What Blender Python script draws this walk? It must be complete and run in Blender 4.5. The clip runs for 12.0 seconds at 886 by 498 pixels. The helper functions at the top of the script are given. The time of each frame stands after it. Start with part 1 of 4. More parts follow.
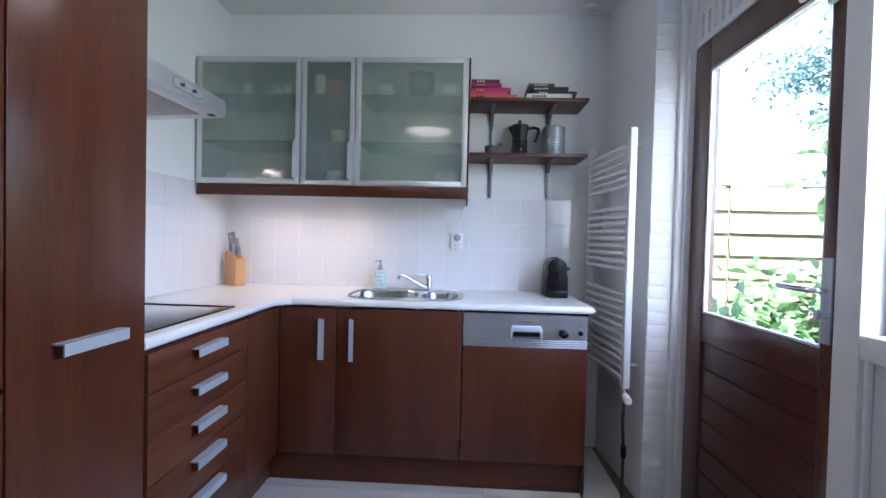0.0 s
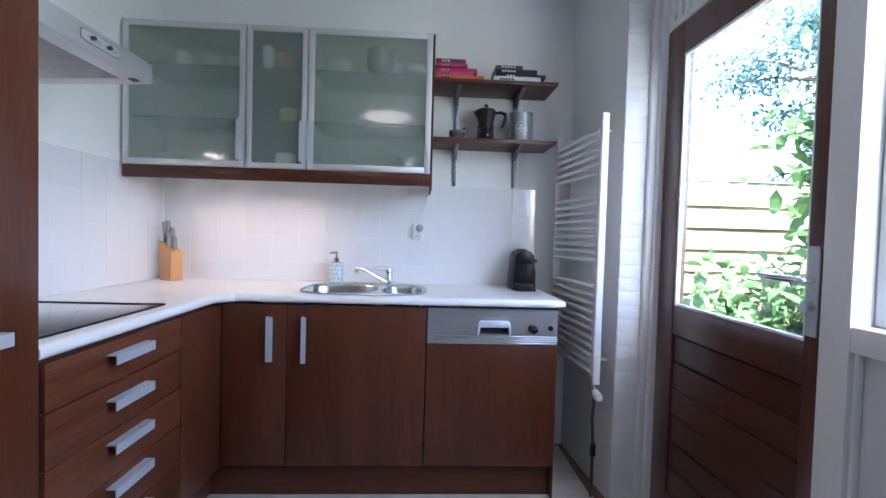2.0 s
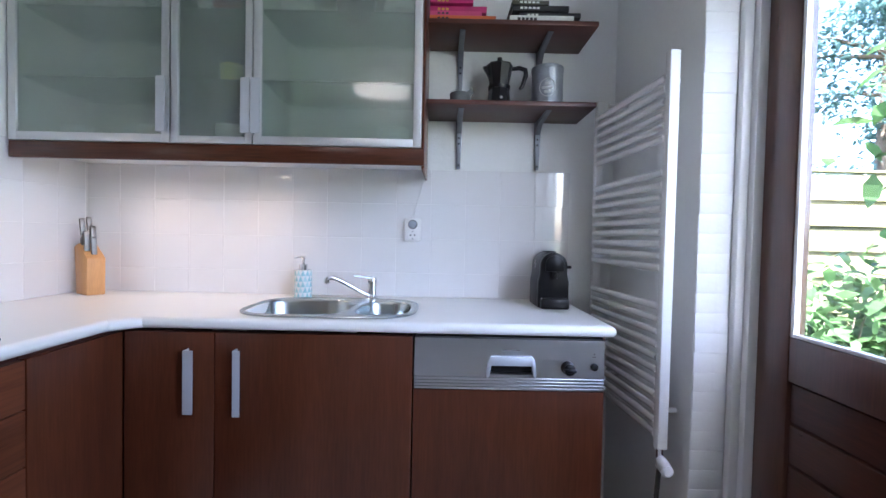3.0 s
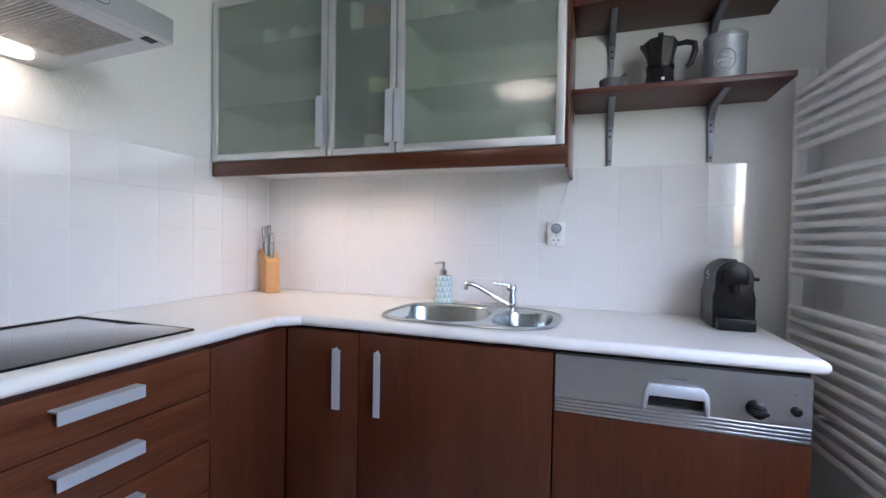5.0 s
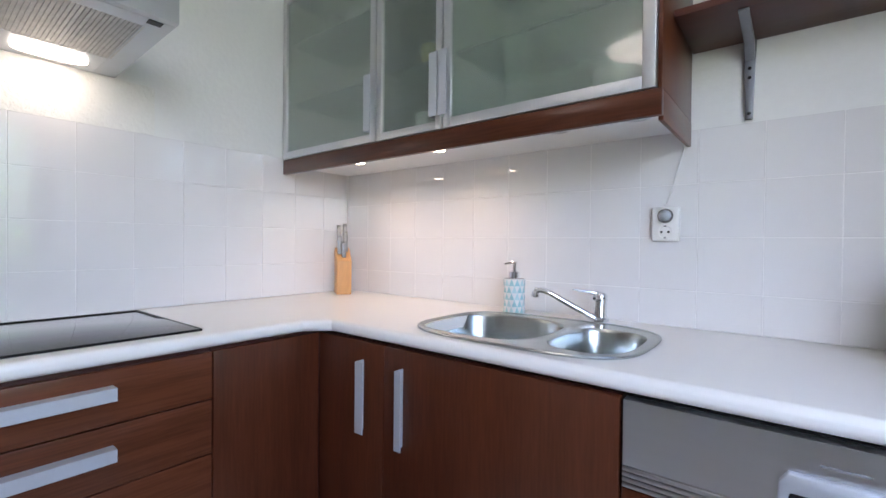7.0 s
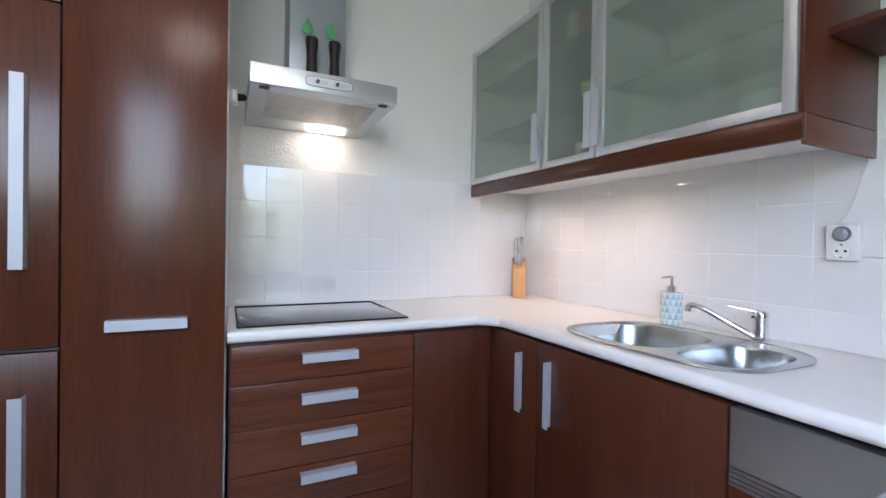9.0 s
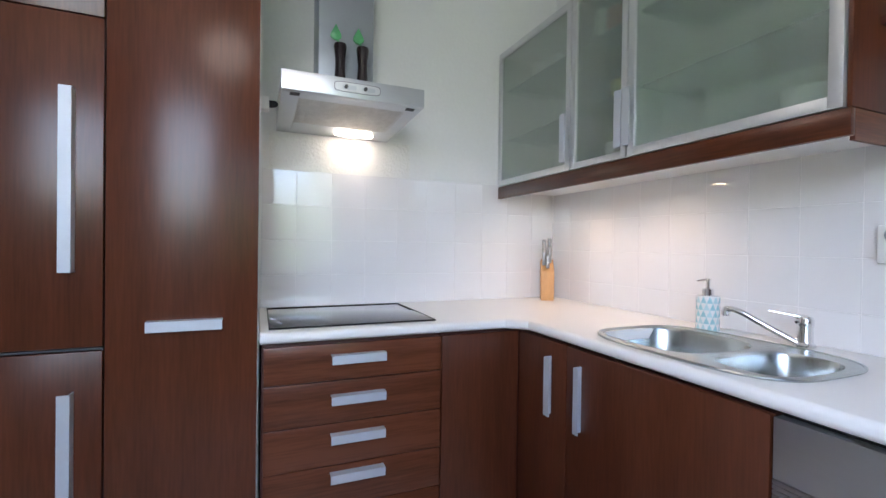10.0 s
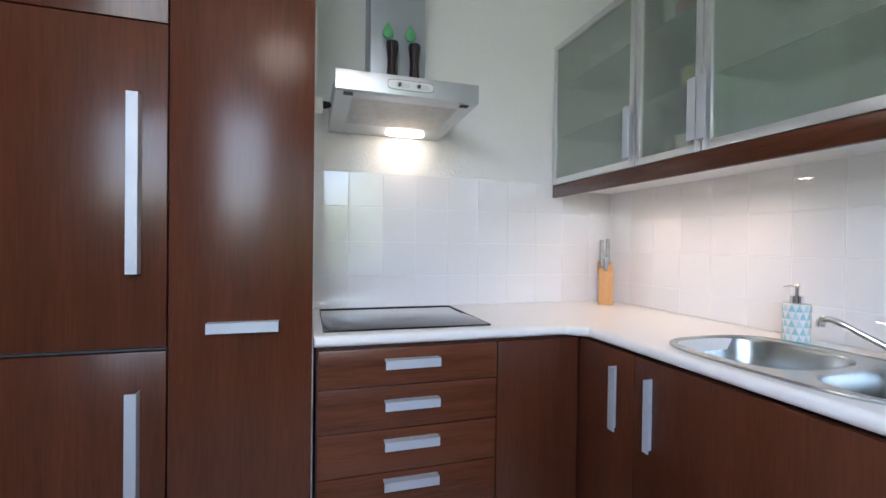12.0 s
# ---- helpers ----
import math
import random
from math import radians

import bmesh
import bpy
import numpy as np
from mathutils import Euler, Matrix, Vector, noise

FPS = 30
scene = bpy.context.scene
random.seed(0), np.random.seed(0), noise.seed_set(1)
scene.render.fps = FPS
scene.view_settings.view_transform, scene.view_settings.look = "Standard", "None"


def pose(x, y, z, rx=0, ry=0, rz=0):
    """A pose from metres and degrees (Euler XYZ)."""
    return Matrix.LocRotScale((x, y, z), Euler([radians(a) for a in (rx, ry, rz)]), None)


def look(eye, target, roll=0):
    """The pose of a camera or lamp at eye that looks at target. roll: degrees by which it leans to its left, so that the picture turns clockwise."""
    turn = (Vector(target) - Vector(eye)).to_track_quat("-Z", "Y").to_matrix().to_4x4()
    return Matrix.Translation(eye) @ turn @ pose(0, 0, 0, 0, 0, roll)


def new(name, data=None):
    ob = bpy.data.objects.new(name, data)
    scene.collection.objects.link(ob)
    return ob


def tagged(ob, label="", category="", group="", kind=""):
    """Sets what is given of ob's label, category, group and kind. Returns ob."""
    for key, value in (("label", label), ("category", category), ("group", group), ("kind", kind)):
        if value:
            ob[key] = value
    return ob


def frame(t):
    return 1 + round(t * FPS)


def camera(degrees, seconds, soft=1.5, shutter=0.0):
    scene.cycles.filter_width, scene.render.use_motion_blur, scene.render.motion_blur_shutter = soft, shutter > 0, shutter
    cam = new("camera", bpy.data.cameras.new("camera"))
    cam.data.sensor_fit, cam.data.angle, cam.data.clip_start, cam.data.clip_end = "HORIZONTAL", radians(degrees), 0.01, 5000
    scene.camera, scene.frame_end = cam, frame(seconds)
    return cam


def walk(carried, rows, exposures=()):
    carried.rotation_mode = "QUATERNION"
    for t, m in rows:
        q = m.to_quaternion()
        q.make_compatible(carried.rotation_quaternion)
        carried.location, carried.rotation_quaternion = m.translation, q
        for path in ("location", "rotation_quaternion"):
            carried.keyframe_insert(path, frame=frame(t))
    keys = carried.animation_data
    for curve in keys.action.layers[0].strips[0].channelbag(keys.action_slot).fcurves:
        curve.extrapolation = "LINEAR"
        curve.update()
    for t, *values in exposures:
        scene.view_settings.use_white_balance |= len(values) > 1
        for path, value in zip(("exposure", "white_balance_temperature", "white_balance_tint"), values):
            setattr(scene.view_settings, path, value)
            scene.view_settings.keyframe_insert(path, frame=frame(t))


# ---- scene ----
cam = camera(90.3, 12.0)

PATH = [
    (0, (1.513, -2.758, 1.262), (1.417, -0.761, 1.219), 1.4),
    (0.5, (1.513, -2.758, 1.26), (1.458, -0.759, 1.216), 1.5),
    (1, (1.508, -2.757, 1.259), (1.498, -0.758, 1.213), 1.5),
    (1.5, (1.493, -2.737, 1.253), (1.525, -0.738, 1.205), 1.5),
    (2, (1.485, -2.598, 1.237), (1.58, -0.601, 1.176), 1.6),
    (2.5, (1.507, -2.274, 1.219), (1.593, -0.277, 1.16), 1.4),
    (3, (1.6, -1.982, 1.223), (1.603, 0.018, 1.169), 1.2),
    (3.5, (1.61, -1.882, 1.22), (1.251, 0.086, 1.185), 1.2),
    (5.5, (1.617, -1.881, 1.226), (0.924, -0.005, 1.182), 1.0),
    (6, (1.605, -1.856, 1.211), (0.846, -0.005, 1.174), 1.0),
    (6.5, (1.611, -1.653, 1.198), (0.788, 0.169, 1.141), 0.7),
    (7, (1.76, -1.442, 1.188), (0.517, 0.125, 1.164), 0.6),
    (7.5, (1.958, -1.499, 1.185), (0.413, -0.229, 1.177), 0.8),
    (9.5, (2.072, -1.535, 1.237), (0.251, -0.708, 1.215), 0.9),
    (10, (2.065, -1.537, 1.233), (0.22, -0.766, 1.216), 0.8),
    (10.5, (2.065, -1.539, 1.232), (0.208, -0.798, 1.216), 0.9),
    (11, (2.067, -1.537, 1.235), (0.191, -0.843, 1.215), 0.9),
    (11.5, (2.049, -1.545, 1.236), (0.152, -0.913, 1.216), 0.9),
    (12, (1.995, -1.556, 1.24), (0.083, -0.967, 1.218), 0.8),
]
EXPOSURES = [(0.0, 3.85, 5600, 23), (3.5, 3.82, 5750, 22), (6.0, 3.78, 6200, 22), (9.5, 3.85, 6200, 21), (12.0, 3.85, 6200, 20)]
walk(cam, [(t, look(eye, target, roll)) for t, eye, target, roll in PATH], EXPOSURES)

# ---- world, sun, lights ----
world = bpy.data.worlds.new("world")
scene.world = world
world.use_nodes = True
wn = world.node_tree.nodes
sky = wn.new("ShaderNodeTexSky")
sky.sky_type, sky.sun_disc = "NISHITA", False
sky.sun_elevation, sky.sun_rotation = radians(50), radians(192)
sky.dust_density, sky.air_density = 3.0, 1.0
world.node_tree.links.new(sky.outputs[0], wn["Background"].inputs[0])
wn["Background"].inputs[1].default_value = 0.15
sun = new("sun", bpy.data.lights.new("sun", "SUN"))
sun.data.energy, sun.data.angle, sun.data.color = 5.0, radians(0.6), (1, 0.95, 0.86)
sun.matrix_world = look((0, 0, 0), (-math.sin(radians(192)), -math.cos(radians(192)), -math.tan(radians(50))))


def area(name, at, to, sx, sy, watts, color):
    ob = new(name, bpy.data.lights.new(name, "AREA"))
    ob.data.shape, ob.data.size, ob.data.size_y = "RECTANGLE", sx, sy
    ob.data.energy, ob.data.color = watts, color
    ob.matrix_world = look(at, to)
    return ob


def spot(name, at, to, watts, color, degrees=110, radius=0.02):
    ob = new(name, bpy.data.lights.new(name, "SPOT"))
    ob.data.energy, ob.data.color, ob.data.spot_size = watts, color, radians(degrees)
    ob.data.spot_blend, ob.data.shadow_soft_size = 1.0, radius
    ob.matrix_world = look(at, to)
    return ob


area("window_daylight", (2.82, -2.02, 1.93), (0.0, -1.65, 1.65), 0.80, 0.98, 1.35, (0.92, 0.97, 0.99))
spot("puck_light", (0.384, -0.262, 1.498), (0.384, -0.20, 0.9), 0.25, (1.0, 0.72, 0.48), 150)
spot("puck_light", (0.797, -0.262, 1.498), (0.797, -0.20, 0.9), 0.25, (1.0, 0.72, 0.48), 150)
spot("hood_light", (0.10, -1.15, 1.700), (0.05, -1.15, 1.2), 0.026, (1.0, 0.76, 0.50), 150)


# ---- materials ----
def material(name, base, rough=0.5, metal=0.0, vary=0.12, scale=6.0, stretch=(1, 1, 1), fine=60.0, bump=0.05,
             coat=0.0, tint=None, trans=0.0, emit=None, power=0.0, rnd=0.0, coat_rough=0.05, dist=0.002, rvar=0.18, coat_ior=1.5, spec=0.5):
    m = bpy.data.materials.new(name)
    m.use_nodes = True
    n, l = m.node_tree.nodes, m.node_tree.links
    b = n["Principled BSDF"]
    b.inputs["Metallic"].default_value = metal
    b.inputs["Coat Weight"].default_value = coat
    b.inputs["Coat Roughness"].default_value = coat_rough
    b.inputs["Specular IOR Level"].default_value = spec
    b.inputs["Coat IOR"].default_value = coat_ior
    b.inputs["Transmission Weight"].default_value = trans
    co = n.new("ShaderNodeTexCoord")
    mp = n.new("ShaderNodeMapping")
    mp.inputs["Scale"].default_value = stretch
    l.new(co.outputs["Object"], mp.inputs["Vector"])
    big = n.new("ShaderNodeTexNoise")
    big.inputs["Scale"].default_value, big.inputs["Detail"].default_value = scale, 4
    small = n.new("ShaderNodeTexNoise")
    small.inputs["Scale"].default_value, small.inputs["Detail"].default_value = fine, 5
    l.new(mp.outputs[0], big.inputs["Vector"])
    l.new(mp.outputs[0], small.inputs["Vector"])
    mix = n.new("ShaderNodeMix")
    mix.inputs[0].default_value = 0.45
    l.new(big.outputs[0], mix.inputs[2])
    l.new(small.outputs[0], mix.inputs[3])
    total = mix.outputs[0]
    if rnd:
        oi = n.new("ShaderNodeObjectInfo")
        ma = n.new("ShaderNodeMath")
        ma.operation = "MULTIPLY_ADD"
        ma.inputs[1].default_value, ma.inputs[2].default_value = rnd, -rnd / 2
        l.new(oi.outputs["Random"], ma.inputs[0])
        ad = n.new("ShaderNodeMath")
        l.new(total, ad.inputs[0])
        l.new(ma.outputs[0], ad.inputs[1])
        total = ad.outputs[0]
    ramp = n.new("ShaderNodeValToRGB")
    other = tint or tuple(c * (1 + vary) for c in base)
    lo = tuple(c * (1 - vary) for c in base)
    ramp.color_ramp.elements[0].position, ramp.color_ramp.elements[0].color = 0.32, (*lo, 1)
    ramp.color_ramp.elements[1].position, ramp.color_ramp.elements[1].color = 0.68, (*other, 1)
    l.new(total, ramp.inputs[0])
    l.new(ramp.outputs[0], b.inputs["Base Color"])
    rr = n.new("ShaderNodeMapRange")
    rr.inputs[3].default_value, rr.inputs[4].default_value = max(0, rough * (1 - rvar)), min(1, rough * (1 + rvar))
    l.new(small.outputs[0], rr.inputs[0])
    l.new(rr.outputs[0], b.inputs["Roughness"])
    if bump:
        bp = n.new("ShaderNodeBump")
        bp.inputs["Strength"].default_value, bp.inputs["Distance"].default_value = bump, dist
        l.new(small.outputs[0], bp.inputs["Height"])
        l.new(bp.outputs[0], b.inputs["Normal"])
    if emit:
        b.inputs["Emission Color"].default_value = (*emit, 1)
        b.inputs["Emission Strength"].default_value = power
    return m


WOOD = (0.061, 0.0168, 0.0076)
WOOD2 = (0.115, 0.0327, 0.0143)
wood_v = material("wood_vertical", tuple(c * 1.12 for c in WOOD), 0.34, vary=0.12, tint=tuple(c * 0.95 for c in WOOD2), scale=1.6, stretch=(7, 7, 0.45), fine=22, bump=0.06, spec=0.12, coat=0.5, coat_rough=0.22, dist=0.001)
wood_x = material("wood_along_x", WOOD, 0.34, vary=0.2, tint=WOOD2, scale=1.6, stretch=(0.45, 7, 9), fine=22, bump=0.06, spec=0.12, coat=0.5, coat_rough=0.22, dist=0.001)
wood_y = material("wood_along_y", WOOD, 0.34, vary=0.35, tint=(0.135, 0.0416, 0.019), scale=2.2, stretch=(7, 0.45, 9), fine=22, bump=0.06, spec=0.12, coat=0.5, coat_rough=0.22, dist=0.001, rnd=0.25)
wood_shelf = material("wood_shelf", (0.062, 0.017, 0.012), 0.4, vary=0.2, tint=(0.10, 0.028, 0.019), scale=1.6, stretch=(0.5, 7, 7), fine=22, bump=0.06)
wood_dark = material("wood_edge", (0.05, 0.014, 0.009), 0.45, scale=2, stretch=(6, 6, 0.5), fine=20)
door_wood = material("door_varnished_wood", (0.070, 0.024, 0.016), 0.3, vary=0.25, tint=(0.115, 0.042, 0.026), scale=1.5, stretch=(8, 8, 0.6), fine=20, bump=0.08, coat=0.4, coat_rough=0.15)
door_board = material("door_board_wood", (0.055, 0.018, 0.012), 0.3, vary=0.25, tint=(0.09, 0.032, 0.02), scale=1.5, stretch=(8, 0.6, 8), fine=20, bump=0.08, coat=0.4, coat_rough=0.15, rnd=0.2)
block_wood = material("beech", (0.62, 0.33, 0.13), 0.45, vary=0.12, scale=4, stretch=(8, 8, 1), fine=30)
white_wall = material("white_plaster", (0.80, 0.81, 0.80), 0.75, vary=0.025, scale=1.2, fine=55, bump=0.28, dist=0.004)
rough_wall = material("coarse_white_plaster", (0.80, 0.80, 0.77), 0.75, vary=0.03, scale=3, fine=85, bump=0.55, dist=0.008)
white_brick = material("painted_brick", (0.80, 0.81, 0.82), 0.5, vary=0.03, scale=8, fine=45, bump=0.3, dist=0.004)
ceiling_mat = material("ceiling_paint", (0.80, 0.80, 0.80), 0.8, vary=0.02, scale=1, fine=90, bump=0.1)
tile_mat = material("glazed_white_tile", (0.80, 0.795, 0.80), 0.04, vary=0.012, scale=5, fine=9, bump=0.05, coat=1.0, rnd=0.2, coat_rough=0.008, coat_ior=1.55)
grout = material("grout", (0.83, 0.825, 0.825), 0.8, vary=0.04, scale=14, fine=200)
top_mat = material("white_laminate", (0.84, 0.83, 0.80), 0.28, vary=0.012, scale=2, fine=160, bump=0, rvar=0.01)
paint = material("white_gloss_paint", (0.80, 0.80, 0.80), 0.3, vary=0.025, scale=4, stretch=(2, 2, 0.5), fine=40, bump=0.08)
panel_paint = material("grey_white_paint", (0.66, 0.66, 0.67), 0.4, vary=0.03, scale=3, fine=40, bump=0.08)
enamel = material("white_enamel", (0.82, 0.82, 0.81), 0.22, vary=0.012, scale=6, fine=80, bump=0.02)
alu_frame = material("satin_aluminium", (0.66, 0.665, 0.67), 0.42, 0.75, vary=0.04, scale=4, fine=90, bump=0.02)
handle_mat = material("matt_anodised_handle", (0.54, 0.57, 0.61), 0.52, 0.45, vary=0.04, scale=6, fine=120, bump=0.02)
steel = material("stainless_steel", (0.62, 0.63, 0.66), 0.3, 1.0, vary=0.03, scale=2, stretch=(0.5, 3, 6), fine=9, bump=0)
sink_steel = material("polished_sink_steel", (0.46, 0.495, 0.49), 0.27, 1.0, vary=0.02, scale=5, fine=20, bump=0, rvar=0.02)
hood_steel = material("hood_steel", (0.56, 0.58, 0.60), 0.44, 0.85, vary=0.05, scale=3, stretch=(3, 0.6, 6), fine=60, bump=0.03)
chrome = material("chrome", (0.80, 0.81, 0.83), 0.07, 1.0, vary=0.02, scale=5, fine=50, bump=0)
bracket_mat = material("grey_bracket_steel", (0.22, 0.23, 0.26), 0.4, 0.5, vary=0.08, scale=20, fine=100)
tin = material("galvanised_tin", (0.34, 0.37, 0.42), 0.42, 0.45, vary=0.12, scale=25, fine=120)
tin_print = material("tin_print", (0.55, 0.57, 0.60), 0.5, vary=0.05)
duct_mat = material("grey_duct_paint", (0.36, 0.39, 0.43), 0.4, 0.3, vary=0.04, scale=3, fine=80)
mesh_mat = material("filter_mesh", (0.50, 0.49, 0.47), 0.45, 0.6, vary=0.15, scale=40, fine=200)
black_glass = material("hob_glass", (0.02, 0.021, 0.024), 0.03, vary=0.1, scale=4, fine=60, bump=0, coat=0.5, coat_rough=0.02)
black = material("black_plastic", (0.006, 0.006, 0.007), 0.35, vary=0.2, scale=20, fine=150, spec=0.25)
# near-black colour in place of the shade inside slots, recess and gaps
gap_black = material("dark_gap", (0.008, 0.007, 0.007), 0.8, vary=0.1)
dark_grey = material("grey_plastic", (0.055, 0.055, 0.06), 0.45, vary=0.08, scale=20, fine=150)
moka = material("black_coated_aluminium", (0.012, 0.012, 0.015), 0.3, 0.2, vary=0.15, scale=20, fine=90)
stone = material("grey_stone", (0.12, 0.125, 0.13), 0.6, vary=0.2, scale=40, fine=160, bump=0.15)
white_plastic = material("white_plastic", (0.80, 0.80, 0.79), 0.3, vary=0.015, scale=10, fine=90, bump=0)
hole_grey = material("socket_grey", (0.22, 0.22, 0.23), 0.4, vary=0.05)
teal = material("teal_glaze", (0.36, 0.62, 0.67), 0.25, vary=0.08, scale=30, fine=90, bump=0.02)
pale_teal = material("pale_teal_glaze", (0.50, 0.70, 0.73), 0.25, vary=0.06, scale=30, fine=90, bump=0.02)
glaze = material("white_glaze", (0.78, 0.80, 0.80), 0.22, vary=0.03, scale=30, fine=90, bump=0.02)
pepper = material("dark_mill_wood", (0.018, 0.010, 0.011), 0.25, vary=0.2, scale=10, fine=60, coat=0.4)
leaf_plastic = material("green_plastic", (0.10, 0.42, 0.17), 0.3, vary=0.1, scale=20, fine=80)
knife_steel = material("knife_handle_steel", (0.27, 0.265, 0.26), 0.45, 0.7, vary=0.1, scale=30, fine=100)
cable_mat = material("white_cable", (0.7, 0.7, 0.7), 0.5, vary=0.03)
pipe_mat = material("dark_pipe", (0.06, 0.055, 0.055), 0.5, 0.3, vary=0.2, scale=20)
inside = material("cabinet_lining", (0.78, 0.80, 0.75), 0.6, vary=0.03, scale=4, fine=60)
# near-black inside colour that makes the narrow cabinet's frosted door read darker
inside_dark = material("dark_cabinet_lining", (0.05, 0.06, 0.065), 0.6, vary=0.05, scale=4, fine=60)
china = material("white_china", (0.82, 0.82, 0.80), 0.25, vary=0.02)
red_cup = material("red_ceramic", (0.45, 0.12, 0.08), 0.35, vary=0.08)
yellow_cup = material("yellow_ceramic", (0.55, 0.50, 0.12), 0.35, vary=0.08)
dark_pot = material("dark_enamel", (0.03, 0.035, 0.04), 0.4, vary=0.1)
frosted = material("frosted_green_glass", (0.76, 0.87, 0.785), 0.235, vary=0.02, scale=3, fine=60, bump=0, coat=1.0, trans=0.87, coat_rough=0.012)
shelf_glass = material("shelf_glass", (0.60, 0.74, 0.68), 0.1, vary=0.02, trans=0.8, bump=0)
lamp_white = material("lamp_opal", (0.85, 0.83, 0.79), 0.5, vary=0.02, emit=(1.0, 0.88, 0.74), power=0.5)
bulb = material("bulb_glow", (0.9, 0.8, 0.7), 0.4, vary=0.02, emit=(1.0, 0.80, 0.55), power=1.8)
hood_bulb = material("hood_bulb_glow", (0.9, 0.85, 0.8), 0.4, vary=0.02, emit=(1.0, 0.86, 0.66), power=1.2)
laminate = material("pale_grey_oak_laminate", (0.52, 0.48, 0.43), 0.42, vary=0.16, tint=(0.60, 0.56, 0.50), scale=1.5, stretch=(0.6, 9, 9), fine=18, bump=0.05, rnd=0.3)
dark_floor = material("worn_floor_edge", (0.16, 0.10, 0.065), 0.6, vary=0.25, scale=8, fine=60)
# weathered tone, darkened and mottled to hold the dappled tree shade as well
fence_wood = material("weathered_dappled_fence_board", (0.105, 0.105, 0.042), 0.8, vary=0.45, tint=(0.21, 0.19, 0.095), scale=2.2, stretch=(0.5, 4, 4), fine=24, bump=0.3, rnd=0.35)
soil = material("garden_soil_and_grass", (0.05, 0.06, 0.025), 0.95, vary=0.4, tint=(0.10, 0.13, 0.04), scale=2, fine=30, bump=0.5)
paving = material("grey_paving", (0.28, 0.27, 0.25), 0.8, vary=0.15, scale=6, fine=60, bump=0.2)
bark = material("bark", (0.10, 0.075, 0.055), 0.9, vary=0.3, scale=10, stretch=(3, 3, 0.6), fine=40, bump=0.5)


def leaf_material(name, base, tip):
    m = material(name, base, 0.45, vary=0.3, tint=tip, scale=2.5, fine=12, bump=0)
    n, l = m.node_tree.nodes, m.node_tree.links
    geo = n.new("ShaderNodeNewGeometry")
    hue = n.new("ShaderNodeHueSaturation")
    mr = n.new("ShaderNodeMapRange")
    mr.inputs[3].default_value, mr.inputs[4].default_value = 0.6, 1.4
    l.new(geo.outputs["Random Per Island"], mr.inputs[0])
    l.new(mr.outputs[0], hue.inputs["Value"])
    b = n["Principled BSDF"]
    l.new(b.inputs["Base Color"].links[0].from_socket, hue.inputs["Color"])
    l.new(hue.outputs[0], b.inputs["Base Color"])
    tr = n.new("ShaderNodeBsdfTranslucent")
    l.new(hue.outputs[0], tr.inputs[0])
    mx = n.new("ShaderNodeMixShader")
    mx.inputs[0].default_value = 0.5
    l.new(b.outputs[0], mx.inputs[1])
    l.new(tr.outputs[0], mx.inputs[2])
    l.new(mx.outputs[0], n["Material Output"].inputs[0])
    return m


leaf_light = leaf_material("fresh_leaf", (0.075, 0.16, 0.055), (0.125, 0.23, 0.085))
# bluish foliage, its colour lifted towards cyan for the bright haze over it
leaf_hazy_blue = leaf_material("hazy_bluish_leaf", (0.065, 0.13, 0.13), (0.11, 0.20, 0.19))


def pane_glass():
    m = bpy.data.materials.new("window_glass")
    m.use_nodes = True
    n, l = m.node_tree.nodes, m.node_tree.links
    tr, gl, mx = n.new("ShaderNodeBsdfTransparent"), n.new("ShaderNodeBsdfGlossy"), n.new("ShaderNodeMixShader")
    tr.inputs[0].default_value = (0.94, 0.97, 0.96, 1)
    gl.inputs["Roughness"].default_value = 0.01
    mx.inputs[0].default_value = 0.05
    l.new(tr.outputs[0], mx.inputs[1])
    l.new(gl.outputs[0], mx.inputs[2])
    l.new(mx.outputs[0], n["Material Output"].inputs[0])
    return m


clear = pane_glass()


# ---- mesh helpers ----
def cube(x0, x1, y0, y1, z0, z1, bevel=0.0, seg=2, bm=None):
    own = bmesh.new()
    bmesh.ops.create_cube(own, size=1.0)
    for v in own.verts:
        v.co = Vector((x0 + (v.co.x + 0.5) * (x1 - x0), y0 + (v.co.y + 0.5) * (y1 - y0), z0 + (v.co.z + 0.5) * (z1 - z0)))
    if bevel:
        bmesh.ops.bevel(own, geom=own.edges[:], offset=bevel, segments=seg, profile=0.5, affect="EDGES")
    return join(own, bm)


def join(own, bm):
    if bm is None:
        return own
    me = bpy.data.meshes.new("tmp")
    own.to_mesh(me)
    own.free()
    bm.from_mesh(me)
    bpy.data.meshes.remove(me)
    return bm


def lathe(profile, at=(0, 0, 0), n=32, turn=None, bm=None):
    own = bmesh.new()
    rings = []
    for r, z in profile:
        rings.append([own.verts.new((max(r, 0.0002) * math.cos(a), max(r, 0.0002) * math.sin(a), z)) for a in (2 * math.pi * i / n for i in range(n))])
    for a, b in zip(rings, rings[1:]):
        for i in range(n):
            own.faces.new((a[i], a[(i + 1) % n], b[(i + 1) % n], b[i]))
    own.faces.new(rings[0][::-1])
    own.faces.new(rings[-1])
    own.transform(Matrix.Translation(at) @ (turn or Matrix.Identity(4)))
    return join(own, bm)


